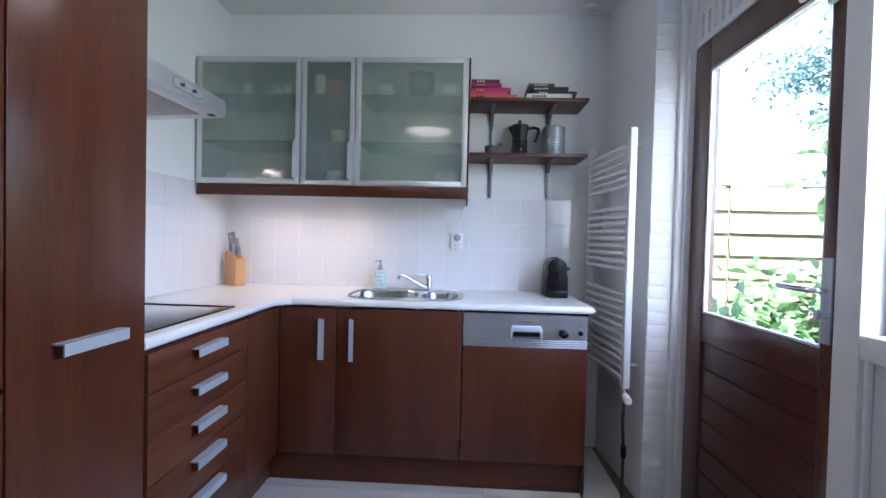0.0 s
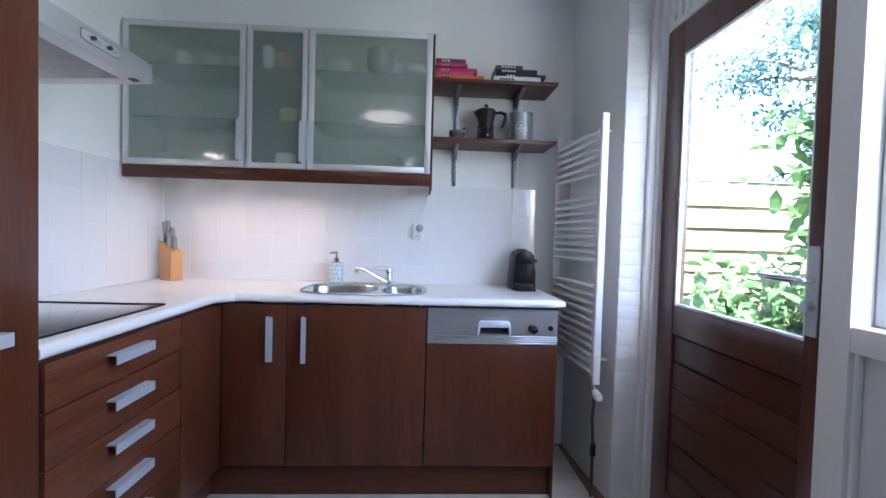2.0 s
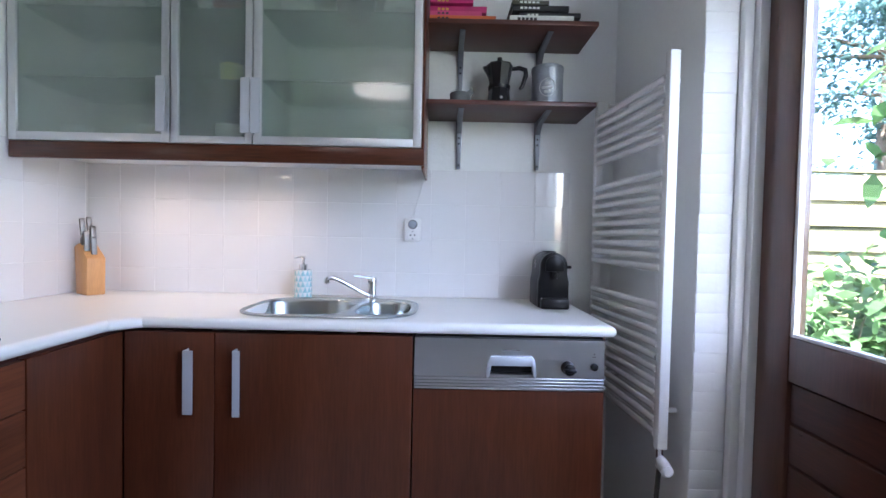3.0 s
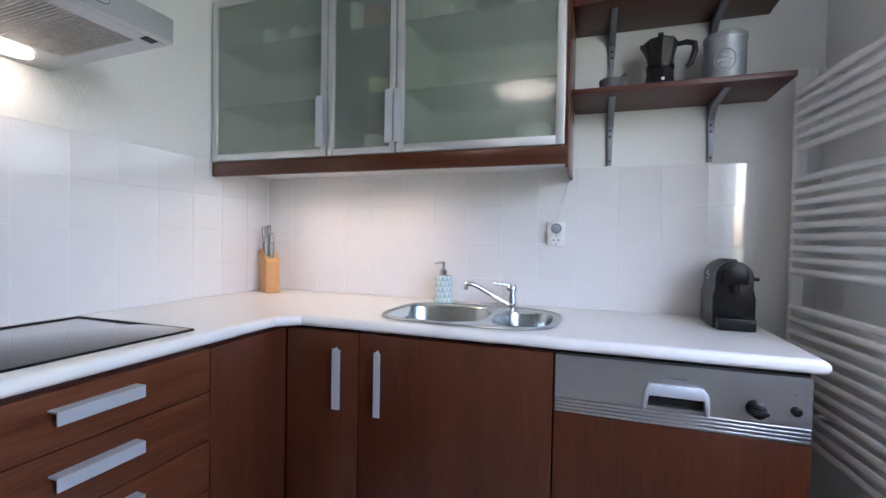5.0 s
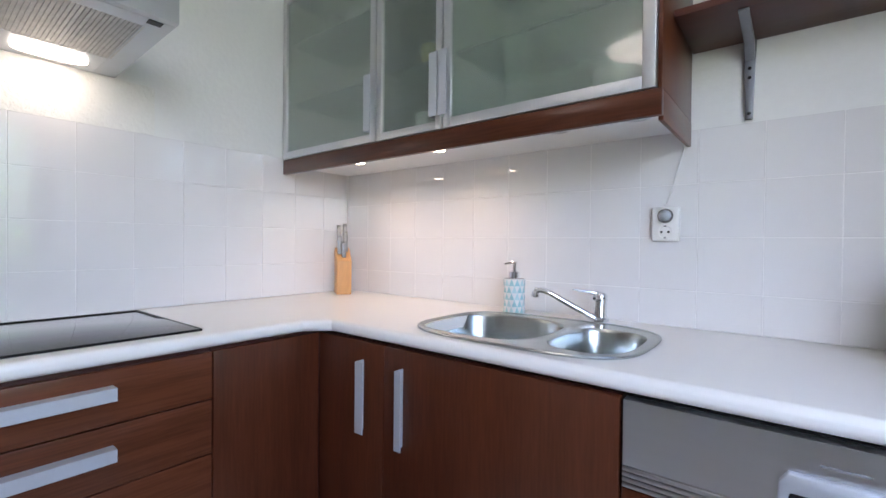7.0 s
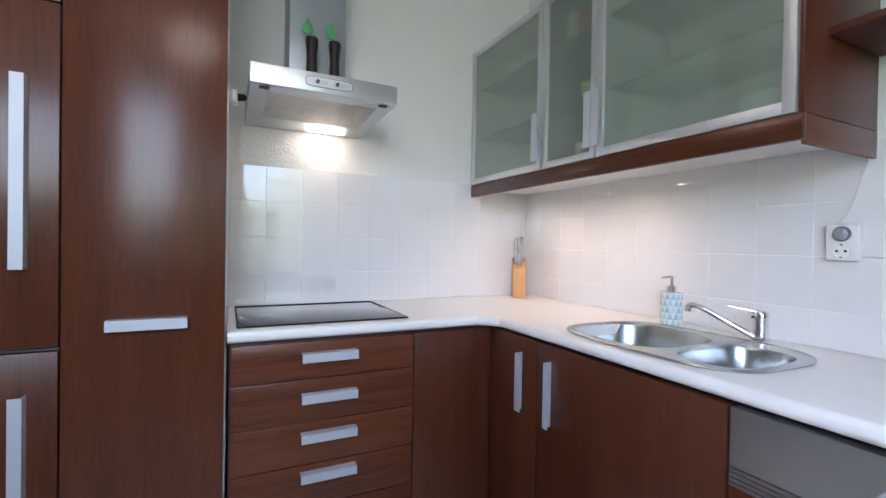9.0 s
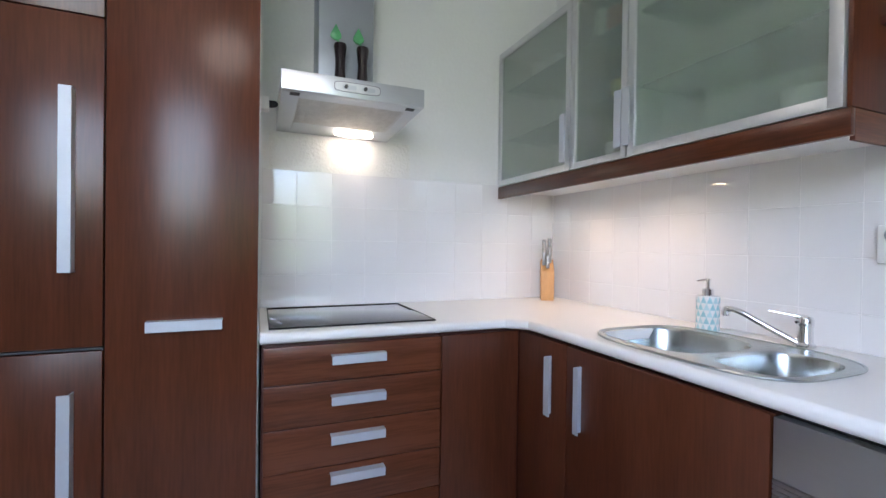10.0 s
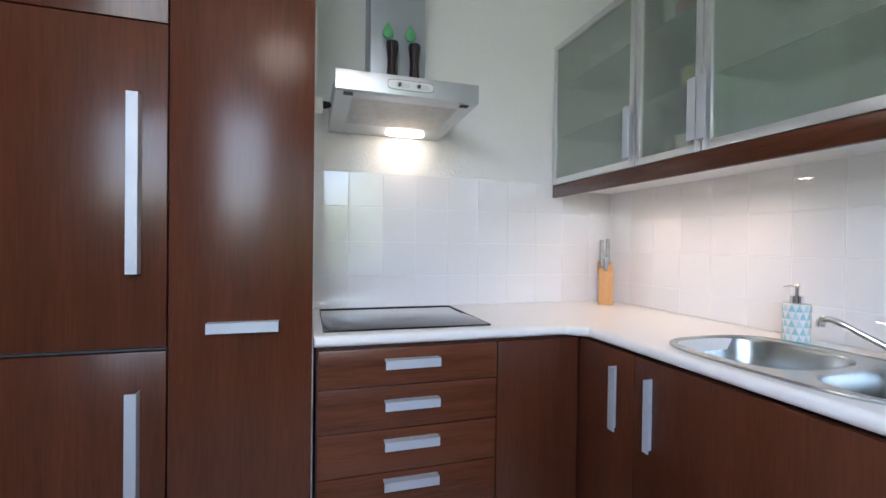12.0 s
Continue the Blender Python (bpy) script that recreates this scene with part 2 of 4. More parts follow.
def tube(points, radii, n=12, bm=None):
    own = bmesh.new()
    pts = [Vector(p) for p in points]
    if not hasattr(radii, "__len__"):
        radii = [radii] * len(pts)
    rings, up = [], None
    for i, p in enumerate(pts):
        d = (pts[min(i + 1, len(pts) - 1)] - pts[max(i - 1, 0)]).normalized()
        if up is None:
            up = d.orthogonal().normalized()
        up = (up - d * up.dot(d)).normalized()
        side = d.cross(up)
        rings.append([own.verts.new(p + radii[i] * (up * math.cos(a) + side * math.sin(a))) for a in (2 * math.pi * k / n for k in range(n))])
    for a, b in zip(rings, rings[1:]):
        for i in range(n):
            own.faces.new((a[i], a[(i + 1) % n], b[(i + 1) % n], b[i]))
    own.faces.new(rings[0][::-1])
    own.faces.new(rings[-1])
    return join(own, bm)


def prism(poly, axis, a, b, bevel=0.0, seg=2, bm=None):
    """A polygon of (u, v), drawn along axis from a to b. x: (y, z); y: (x, z); z: (x, y)."""
    own = bmesh.new()
    place = {"x": lambda u, v, w: (w, u, v), "y": lambda u, v, w: (u, w, v), "z": lambda u, v, w: (u, v, w)}[axis]
    lo = [own.verts.new(place(u, v, a)) for u, v in poly]
    hi = [own.verts.new(place(u, v, b)) for u, v in poly]
    own.faces.new(lo)
    own.faces.new(hi[::-1])
    k = len(poly)
    for i in range(k):
        own.faces.new((lo[i], hi[i], hi[(i + 1) % k], lo[(i + 1) % k]))
    bmesh.ops.recalc_face_normals(own, faces=own.faces[:])
    if bevel:
        bmesh.ops.bevel(own, geom=own.edges[:], offset=bevel, segments=seg, profile=0.5, affect="EDGES")
    return join(own, bm)


def mesh(name, bm, mat, smooth=40):
    me = bpy.data.meshes.new(name)
    bmesh.ops.recalc_face_normals(bm, faces=bm.faces[:])
    if smooth:
        for f in bm.faces:
            f.smooth = True
        for e in bm.edges:
            e.smooth = len(e.link_faces) != 2 or e.calc_face_angle(0) < radians(smooth)
    bm.to_mesh(me)
    bm.free()
    for m in mat if isinstance(mat, (list, tuple)) else [mat]:
        me.materials.append(m)
    return me


def part(name, bm, mat, parent, label="", smooth=40):
    ob = new(name, mesh(name, bm, mat, smooth))
    ob.parent = parent
    if parent.parent is None:
        ob.matrix_parent_inverse = Matrix.Translation(-parent.location)
    return tagged(ob, label)


def thing(name, at, label, category, group=""):
    ob = new(name)
    ob.empty_display_size = 0.05
    ob.location = at
    return tagged(ob, label, category, group)


def whole(name, bm, mat, label, category, group="", kind="", smooth=40):
    return tagged(new(name, mesh(name, bm, mat, smooth)), label, category, group, kind)


def setting(name, bm, mat, label, category, smooth=40):
    return whole(name, bm, mat, label, category, kind="structure", smooth=smooth)


def superellipse(cx, cy, a, b, p=3.0, n=48):
    out = []
    for i in range(n):
        t = 2 * math.pi * i / n
        c, s = math.cos(t), math.sin(t)
        out.append((cx + a * math.copysign(abs(c) ** (2 / p), c), cy + b * math.copysign(abs(s) ** (2 / p), s)))
    return out


def sheet(loops, z):
    """A flat face with holes: the first loop is the outline."""
    own = bmesh.new()
    for loop in loops:
        vs = [own.verts.new((x, y, z)) for x, y in loop]
        for a, b in zip(vs, vs[1:] + vs[:1]):
            own.edges.new((a, b))
    bmesh.ops.triangle_fill(own, edges=own.edges[:], use_beauty=True, use_dissolve=False)
    return own


def slab(loops, z0, z1):
    own = sheet(loops, z0)
    r = bmesh.ops.extrude_face_region(own, geom=own.faces[:])
    for v in r["geom"]:
        if isinstance(v, bmesh.types.BMVert):
            v.co.z = z1
    bmesh.ops.recalc_face_normals(own, faces=own.faces[:])
    return own


# ---- structure ----
CEIL, REAR = 2.655, -4.4
WX = 2.555                      # inner face of the timber front with the garden door
setting("floor", cube(-0.15, 2.75, REAR, 0.15, -0.12, -0.004), dark_floor, "pale laminate floor on a dark base", "floor")
setting("ceiling", cube(-0.15, 2.95, REAR - 0.15, 0.15, CEIL, CEIL + 0.15), ceiling_mat, "plain white painted ceiling", "ceiling")
wall_north = setting("wall_north", cube(0.0, 2.90, 0.0, 0.15, -0.12, CEIL), white_wall, "white plastered wall with glazed tiles above the worktop", "wall")
wall_west = setting("wall_west", cube(-0.15, 0.0, REAR, 0.15, -0.12, CEIL), white_wall, "white plastered wall with tiles behind the hob", "wall")
# unseen wall, added to close the room and bounce light back
setting("wall_south", cube(-0.15, 2.95, REAR - 0.15, REAR, -0.12, CEIL), white_wall, "plain white wall added out of view to close the room", "wall")
# the short wall behind the radiator stands slightly askew and ends in a painted brick corner
pier = prism([(2.357, 0.0), (2.398, -0.600), (2.70, -0.600), (2.70, 0.0)], "z", -0.12, CEIL)
wall_east = setting("wall_east", pier, white_wall, "short white plastered wall ending in painted brickwork", "wall")
setting("wall_front", cube(2.52, 2.72, REAR, -2.44, -0.12, CEIL, bm=cube(2.52, 2.72, -2.44, -0.600, 2.47, CEIL)), white_wall, "white plastered wall above and beside the timber front", "wall")

# timber front: frame, mullion, lower panel, transom
front = setting("door_frame", cube(2.535, 2.64, -0.650, -0.600, 0.0, 2.47, 0.004), paint, "white painted timber frame round the garden door", "door frame")
part("moulding", cube(2.505, 2.535, -0.630, -0.600, 0.0, 2.47, 0.006), paint, front)
part("head", cube(2.545, 2.64, -1.470, -0.650, 2.40, 2.47, 0.004), paint, front)
part("post", cube(WX - 0.005, 2.66, -1.560, -1.475, 0.0, 2.47, 0.004), paint, front)
part("threshold", cube(2.55, 2.72, -1.475, -0.650, -0.004, 0.022, 0.004), paving, front)
# vent panel with slots above the door
bmv = cube(2.56, 2.585, -1.473, -0.652, 2.168, 2.200)
cube(2.56, 2.585, -1.473, -0.652, 2.300, 2.398, bm=bmv)
ys = [-0.652 - 0.042 - 0.0515 * k for k in range(16)]
edges = [-0.652] + [v for k in ys for v in (k, k - 0.022)] + [-1.473]
for a, b in zip(edges[0::2], edges[1::2]):
    if a - b > 0.002:
        cube(2.56, 2.585, b, a, 2.200, 2.300, bm=bmv)
part("vent_panel", bmv, paint, front, "white panel with a row of narrow vent slots")
# black sheet added behind the slots so that they read as shaded
part("vent_slot_shade", cube(2.612, 2.620, -1.47, -0.655, 2.168, 2.34), gap_black, front)

win = setting("window_1", cube(WX - 0.005, 2.66, -2.44, -1.562, 0.975, 1.040, 0.004), paint, "white painted timber window with one large pane", "window")
part("window_head", cube(WX - 0.005, 2.66, -2.44, -1.562, 2.40, 2.468, 0.004), paint, win)
part("window_sash", cube(2.61, 2.655, -1.592, -1.562, 1.042, 2.398, 0.003), paint, win)
part("window_sash", cube(2.61, 2.655, -2.44, -2.41, 1.042, 2.398, 0.003), paint, win)
part("window_sill", cube(2.61, 2.66, -2.41, -1.592, 1.042, 1.066, 0.004), material("grey_sill", (0.45, 0.50, 0.56), 0.4, vary=0.05), win)
part("lower_panel", cube(2.58, 2.62, -2.44, -1.562, 0.0, 0.974), panel_paint, win, "grey-white painted panel under the window")
part("lower_panel_bead", cube(2.562, 2.58, -1.574, -1.562, 0.0, 0.974, 0.003), paint, win)
pane = part("pane", cube(2.630, 2.636, -2.41, -1.592, 1.066, 2.398), clear, win, "clear glass", 0)
pane.visible_shadow = False
hook = tube([(2.579, -1.655, 0.93), (2.566, -1.660, 0.945), (2.556, -1.675, 0.942), (2.556, -1.688, 0.930), (2.560, -1.690, 0.940)], 0.0016, 8)
whole("wall_hook", hook, chrome, "small bent wire hook screwed into the panel", "hook")

# garden door
door = setting("door_1", cube(2.560, 2.606, -0.775, -0.654, 0.028, 2.162, 0.003), door_wood, "dark varnished wooden garden door with a large pane", "door")
part("stile", cube(2.560, 2.606, -1.471, -1.419, 0.028, 2.162, 0.003), door_wood, door)
part("top_rail", cube(2.561, 2.605, -1.4185, -0.7755, 2.030, 2.161, 0.003), door_wood, door)
part("middle_rail", cube(2.561, 2.605, -1.4185, -0.7755, 0.845, 0.968, 0.003), door_wood, door)
part("bottom_rail", cube(2.561, 2.605, -1.4185, -0.7755, 0.029, 0.16, 0.003), door_wood, door)
zs = np.linspace(0.16, 0.845, 7)
for z0, z1 in zip(zs, zs[1:]):
    bd = prism([(2.572, z0 + 0.002), (2.572, z1 - 0.008), (2.577, z1 - 0.004), (2.60, z1 - 0.002), (2.60, z0 + 0.002)], "y", -1.4185, -0.7755)
    part("board", bd, door_board, door)
for y0, y1, z0, z1 in ((-0.787, -0.775, 0.968, 2.03), (-1.419, -1.411, 0.968, 2.03), (-1.411, -0.787, 0.968, 0.978), (-1.411, -0.787, 2.018, 2.03)):
    part("glazing_bead", cube(2.563, 2.58, y0, y1, z0, z1, 0.002), paint, door)
pd = part("pane", cube(2.582, 2.588, -1.412, -0.786, 0.975, 2.022), clear, door, "clear glass", 0)
pd.visible_shadow = False
part("lock_plate", cube(2.552, 2.5595, -1.464, -1.428, 0.988, 1.236, 0.002), handle_mat, door, "brushed metal lock plate")
lever = part("lever_handle", tube([(2.556, -1.446, 1.142), (2.520, -1.446, 1.142), (2.512, -1.440, 1.142), (2.509, -1.425, 1.143), (2.509, -1.315, 1.144)], [0.010, 0.010, 0.0105, 0.0105, 0.009], 14), chrome, door, "satin chrome lever handle")
part("thumb_turn", tube([(2.552, -1.448, 1.072), (2.532, -1.448, 1.072)], 0.012, 14, bm=cube(2.520, 2.534, -1.453, -1.443, 1.056, 1.088, 0.003)), handle_mat, door)
part("door_stay", tube([(2.556, -1.440, 2.010), (2.525, -1.442, 2.005), (2.515, -1.42, 2.012), (2.52, -1.35, 2.018)], 0.010, 10, bm=cube(2.535, 2.559, -1.462, -1.425, 1.965, 2.02, 0.004)), enamel, door, "white metal door stay")

# ---- base units ----
TOPZ, UND = 0.951, 0.915


def handle_h(y0, y1, z0, z1, x, parent):
    t = 0.0035
    bm = prism([(x, z1), (x + 0.030, z1), (x + 0.030, z0), (x + 0.030 - t, z0), (x + 0.030 - t, z1 - t), (x, z1 - t)], "y", y0, y1)
    return part("handle", bm, handle_mat, parent, "matt aluminium bar handle", 0)


def handle_v(x0, x1, z0, z1, y, parent, right=True):
    t = 0.0035
    e = x1 if right else x0
    s = -1 if right else 1
    bm = prism([(e, y), (e, y - 0.030), (e + s * (x1 - x0), y - 0.030), (e + s * (x1 - x0), y - 0.030 + t), (e + s * t, y - 0.030 + t), (e + s * t, y)], "z", z0, z1)
    return part("handle", bm, handle_mat, parent, "matt aluminium bar handle", 0)


worktop_outline = [(0.003, -0.003), (2.155, -0.003), (2.155, -0.60), (0.66, -0.60), (0.60, -0.66), (0.60, -1.532), (0.003, -1.532)]
sink_hole = superellipse(1.204, -0.345, 0.290, 0.200, 3.6, 40)
wt = slab([worktop_outline, sink_hole], UND, TOPZ)
sel = []
for e in wt.edges:
    a, b = e.verts
    if abs(a.co.z - b.co.z) < 1e-4:
        mx_, my_ = (a.co.x + b.co.x) / 2, (a.co.y + b.co.y) / 2
        outer = (abs(a.co.y + 0.6) < 1e-4 and abs(b.co.y + 0.6) < 1e-4) or (abs(a.co.x - 0.6) < 1e-4 and abs(b.co.x - 0.6) < 1e-4) or (abs(mx_ - 2.155) < 1e-4) or (abs(mx_ - 0.63) < 1e-4 and abs(my_ + 0.63) < 1e-4)
        if outer and len(e.link_faces) == 2 and e.calc_face_angle(0) > 1:
            sel.append(e)
bmesh.ops.bevel(wt, geom=sel, offset=0.016, segments=8, profile=0.5, affect="EDGES")
whole("worktop", wt, top_mat, "white laminate corner worktop with a rounded front edge", "worktop", smooth=0)

# drawer unit by the hob
du = thing("drawer_unit", (0.3, -1.22, 0), "dark reddish wood drawer unit with five drawers under the hob", "drawer unit")
part("carcass", cube(0.02, 0.578, -1.526, -0.925, 0.165, UND - 0.002), wood_dark, du)
levels = [0.906, 0.783, 0.643, 0.504, 0.365, 0.170]
for k in range(5):
    d = part("drawer_front", cube(0.580, 0.600, -1.520, -0.926, levels[k + 1] + 0.0025, levels[k] - 0.001, 0.0015), wood_y, du)
    hz = (0.871, 0.739, 0.612, 0.484, 0.352)[k]
    handle_h(-1.316, -1.136, hz - 0.028, hz, 0.600, d)
cf = thing("corner_cabinet", (0.3, -0.6, 0), "dark reddish wood blind corner cabinet with plain front", "cabinet")
part("carcass", cube(0.02, 0.578, -0.920, -0.02, 0.165, UND - 0.002), wood_dark, cf)
part("filler_panel", cube(0.580, 0.600, -0.922, -0.602, 0.170, 0.906, 0.0015), wood_v, cf)
sb = thing("sink_cabinet", (1.05, -0.3, 0), "dark reddish wood sink cabinet with two doors", "cabinet")
part("carcass", cube(0.604, 1.512, -0.575, -0.560, 0.165, 0.906, bm=cube(1.495, 1.512, -0.560, -0.02, 0.165, UND - 0.003)), wood_dark, sb)
d1 = part("door", cube(0.602, 0.8855, -0.598, -0.578, 0.172, 0.906, 0.0015), wood_v, sb)
handle_v(0.803, 0.833, 0.655, 0.855, -0.598, d1, False)
d2 = part("door", cube(0.8885, 1.5125, -0.598, -0.578, 0.172, 0.906, 0.0015), wood_v, sb)
handle_v(0.957, 0.979, 0.650, 0.857, -0.598, d2, False)
whole("plinth", cube(0.525, 2.145, -0.530, -0.515, 0.0, 0.164, bm=cube(0.510, 0.525, -1.530, -0.5155, 0.0, 0.164)), wood_x, "dark reddish wood plinth under the base units", "plinth")
whole("end_panel", cube(2.1235, 2.132, -0.570, -0.01, 0.0, UND - 0.001, 0.001), wood_v, "dark reddish wood side panel beside the dishwasher", "panel")

# dishwasher
dw = thing("dishwasher", (1.82, -0.3, 0.165), "built-in dishwasher with steel control panel and wooden front", "dishwasher")
part("body", cube(1.522, 2.122, -0.570, -0.02, 0.168, 0.906), gap_black, dw)
part("wood_front", cube(1.5175, 2.1225, -0.596, -0.571, 0.172, 0.740, 0.0015), wood_v, dw, "reddish wood front panel")
face = slab([[(1.519, 0.783), (2.121, 0.783), (2.121, 0.904), (1.519, 0.904)], [(1.757, 0.792), (1.895, 0.792), (1.895, 0.846), (1.757, 0.846)]], 0.0, 0.026)
face.transform(Matrix(((1, 0, 0, 0), (0, 0, -1, -0.571), (0, 1, 0, 0), (0, 0, 0, 1))))
part("control_panel", face, steel, dw, "brushed stainless steel control panel", 0)
for k in range(4):
    z = 0.743 + k * 0.010
    part("groove_strip", cube(1.519, 2.121, -0.600, -0.571, z, z + 0.0085, 0.002), steel, dw)
# black plate painting the shade behind the grip
part("recess_shade", cube(1.756, 1.896, -0.576, -0.572, 0.793, 0.849), gap_black, dw)
grip = prism([(1.746, 0.784), (1.749, 0.836), (1.760, 0.852), (1.890, 0.852), (1.901, 0.836), (1.904, 0.784), (1.895, 0.784), (1.890, 0.822), (1.762, 0.822), (1.756, 0.784)], "y", -0.610, -0.596, 0.003)
part("grip", grip, handle_mat, dw, "silver plastic door grip")
ky = Matrix.Rotation(radians(90), 4, "X")
kn = part("knob", lathe([(0.021, 0), (0.021, 0.006), (0.018, 0.012), (0.018, 0.03), (0.015, 0.032)], (2.004, -0.597, 0.818), 24, ky), black, dw, "black programme knob")
part("pointer", cube(1.986, 2.022, -0.640, -0.627, 0.812, 0.824, 0.003), black, kn)
part("button", lathe([(0.0115, 0), (0.0115, 0.008), (0.009, 0.010)], (2.088, -0.597, 0.822), 20, ky), black, dw)
part("lettering", cube(1.797, 1.852, -0.5985, -0.597, 0.868, 0.8715), hole_grey, dw)
part("lettering", cube(2.082, 2.094, -0.5985, -0.597, 0.852, 0.854), hole_grey, dw)
part("lettering", cube(2.086, 2.090, -0.5985, -0.597, 0.860, 0.864), hole_grey, dw)

# ---- sink, tap, hob ----
sink = thing("sink", (1.205, -0.30, TOPZ), "stainless steel sink with one and a half rounded bowls", "sink")
rim_out = superellipse(1.204, -0.345, 0.306, 0.216, 3.6, 56)
b1 = superellipse(1.085, -0.355, 0.185, 0.172, 3.2, 40)
b2 = superellipse(1.390, -0.362, 0.099, 0.148, 3.0, 32)
rim = sheet([rim_out, b1, b2], TOPZ + 0.006)
part("rim", join(rim, tube([(x, y, TOPZ + 0.004) for x, y in rim_out + rim_out[:2]], 0.0042, 8)), sink_steel, sink)


def bowl(loop, cx, cy, depth, n):
    own = bmesh.new()
    rings = []
    for s, z in ((1.0, 0.0065), (0.985, 0.003), (0.965, -0.004), (0.93, -0.6 * depth), (0.88, -0.88 * depth), (0.76, -depth), (0.30, -depth - 0.002)):
        rings.append([own.verts.new((cx + (x - cx) * s, cy + (y - cy) * s, TOPZ + z)) for x, y in loop])
    for a, b in zip(rings, rings[1:]):
        for i in range(n):
            own.faces.new((a[i], a[(i + 1) % n], b[(i + 1) % n], b[i]))
    own.faces.new(rings[-1])
    return own


part("large_bowl", bowl(b1, 1.085, -0.355, 0.15, 40), sink_steel, sink, smooth=70)
part("small_bowl", bowl(b2, 1.390, -0.362, 0.11, 32), sink_steel, sink, smooth=70)
part("drain", lathe([(0.036, 0), (0.036, 0.004), (0.028, 0.002), (0.006, 0.003)], (1.085, -0.355, TOPZ - 0.1515)), chrome, sink)
part("drain", lathe([(0.030, 0), (0.030, 0.004), (0.022, 0.002), (0.006, 0.003)], (1.390, -0.362, TOPZ - 0.1115)), chrome, sink)

TX, TY = 1.302, -0.088
tap = thing("tap", (TX, TY, TOPZ), "chrome single-lever kitchen mixer tap with slanted spout", "tap")
part("body", lathe([(0.026, 0.006), (0.026, 0.012), (0.020, 0.018), (0.0185, 0.062), (0.0205, 0.066), (0.0205, 0.084), (0.016, 0.092), (0.006, 0.095)], (TX, TY, TOPZ)), chrome, tap)
part("spout", tube([(TX - 0.008, TY - 0.008, 0.962), (TX - 0.03, TY - 0.02, 0.975), (TX - 0.13, TY - 0.075, 1.038), (TX - 0.152, TY - 0.085, 1.047), (TX - 0.168, TY - 0.09, 1.045), (TX - 0.172, TY - 0.091, 1.036), (TX - 0.172, TY - 0.091, 1.024)], [0.011, 0.0105, 0.0095, 0.0095, 0.0105, 0.012, 0.012], 16), chrome, tap)
part("lever", tube([(TX - 0.004, TY - 0.004, 1.040), (TX - 0.03, TY - 0.025, 1.046), (TX - 0.07, TY - 0.05, 1.053)], [0.008, 0.004, 0.003], 12), chrome, tap)
part("marker", lathe([(0.004, 0), (0.004, 0.002)], (TX - 0.012, TY - 0.020, 1.026), 12, ky), black, tap)

hob = thing("hob", (0.3, -1.2, TOPZ), "black ceramic glass hob with a thin dark frame", "hob")
part("glass", cube(0.059, 0.536, -1.501, -0.929, TOPZ + 0.001, TOPZ + 0.0055, 0.0008), black_glass, hob)
fr = cube(0.055, 0.059, -1.505, -0.925, TOPZ, TOPZ + 0.006)
cube(0.536, 0.540, -1.505, -0.925, TOPZ, TOPZ + 0.006, bm=fr)
cube(0.059, 0.536, -1.505, -1.501, TOPZ, TOPZ + 0.006, bm=fr)
cube(0.059, 0.536, -0.929, -0.925, TOPZ, TOPZ + 0.006, bm=fr)
part("frame", fr, black, hob)
# ---- tall units ----
TH = 2.42
la = thing("larder_unit", (0.3, -1.73, 0), "tall dark reddish wood pull-out larder with a bar handle", "tall cabinet")
part("carcass", cube(0.004, 0.578, -1.922, -1.535, 0.165, TH), white_plastic, la, "white carcass edge")
ld = part("door", cube(0.580, 0.602, -1.9235, -1.539, 0.172, TH - 0.003, 0.0015), wood_v, la)
handle_h(-1.825, -1.634, 0.979, 1.008, 0.602, ld)
fu = thing("fridge_unit", (0.3, -2.23, 0), "tall built-in fridge freezer behind dark reddish wood doors", "fridge")
part("carcass", cube(0.004, 0.578, -2.528, -1.926, 0.165, TH), wood_dark, fu)
for z0, z1, h0, h1 in ((0.172, 0.932, 0.40, 0.827), (0.944, 1.834, 1.148, 1.634), (1.838, TH - 0.003, 0, 0)):
    d = part("door", cube(0.580, 0.602, -2.526, -1.9285, z0, z1, 0.0015), wood_v, fu)
    if h1:
        t = 0.0035
        hb_ = prism([(0.602, -1.990), (0.632, -1.990), (0.632, -2.018), (0.632 - t, -2.018), (0.632 - t, -1.990 - t), (0.602, -1.990 - t)], "z", h0, h1)
        part("handle", hb_, handle_mat, d, "long matt aluminium bar handle", 0)
part("vent_strip", cube(0.572, 0.594, -2.526, -1.9285, 0.935, 0.941), dark_grey, fu)
whole("tall_unit_plinth", cube(0.51, 0.525, -2.528, -1.5305, 0.0, 0.164), wood_y, "dark reddish wood plinth under the tall units", "plinth")
whole("tall_end_panel", cube(0.004, 0.602, -2.548, -2.5295, 0.0, TH), wood_v, "dark reddish wood end panel of the tall units", "panel")

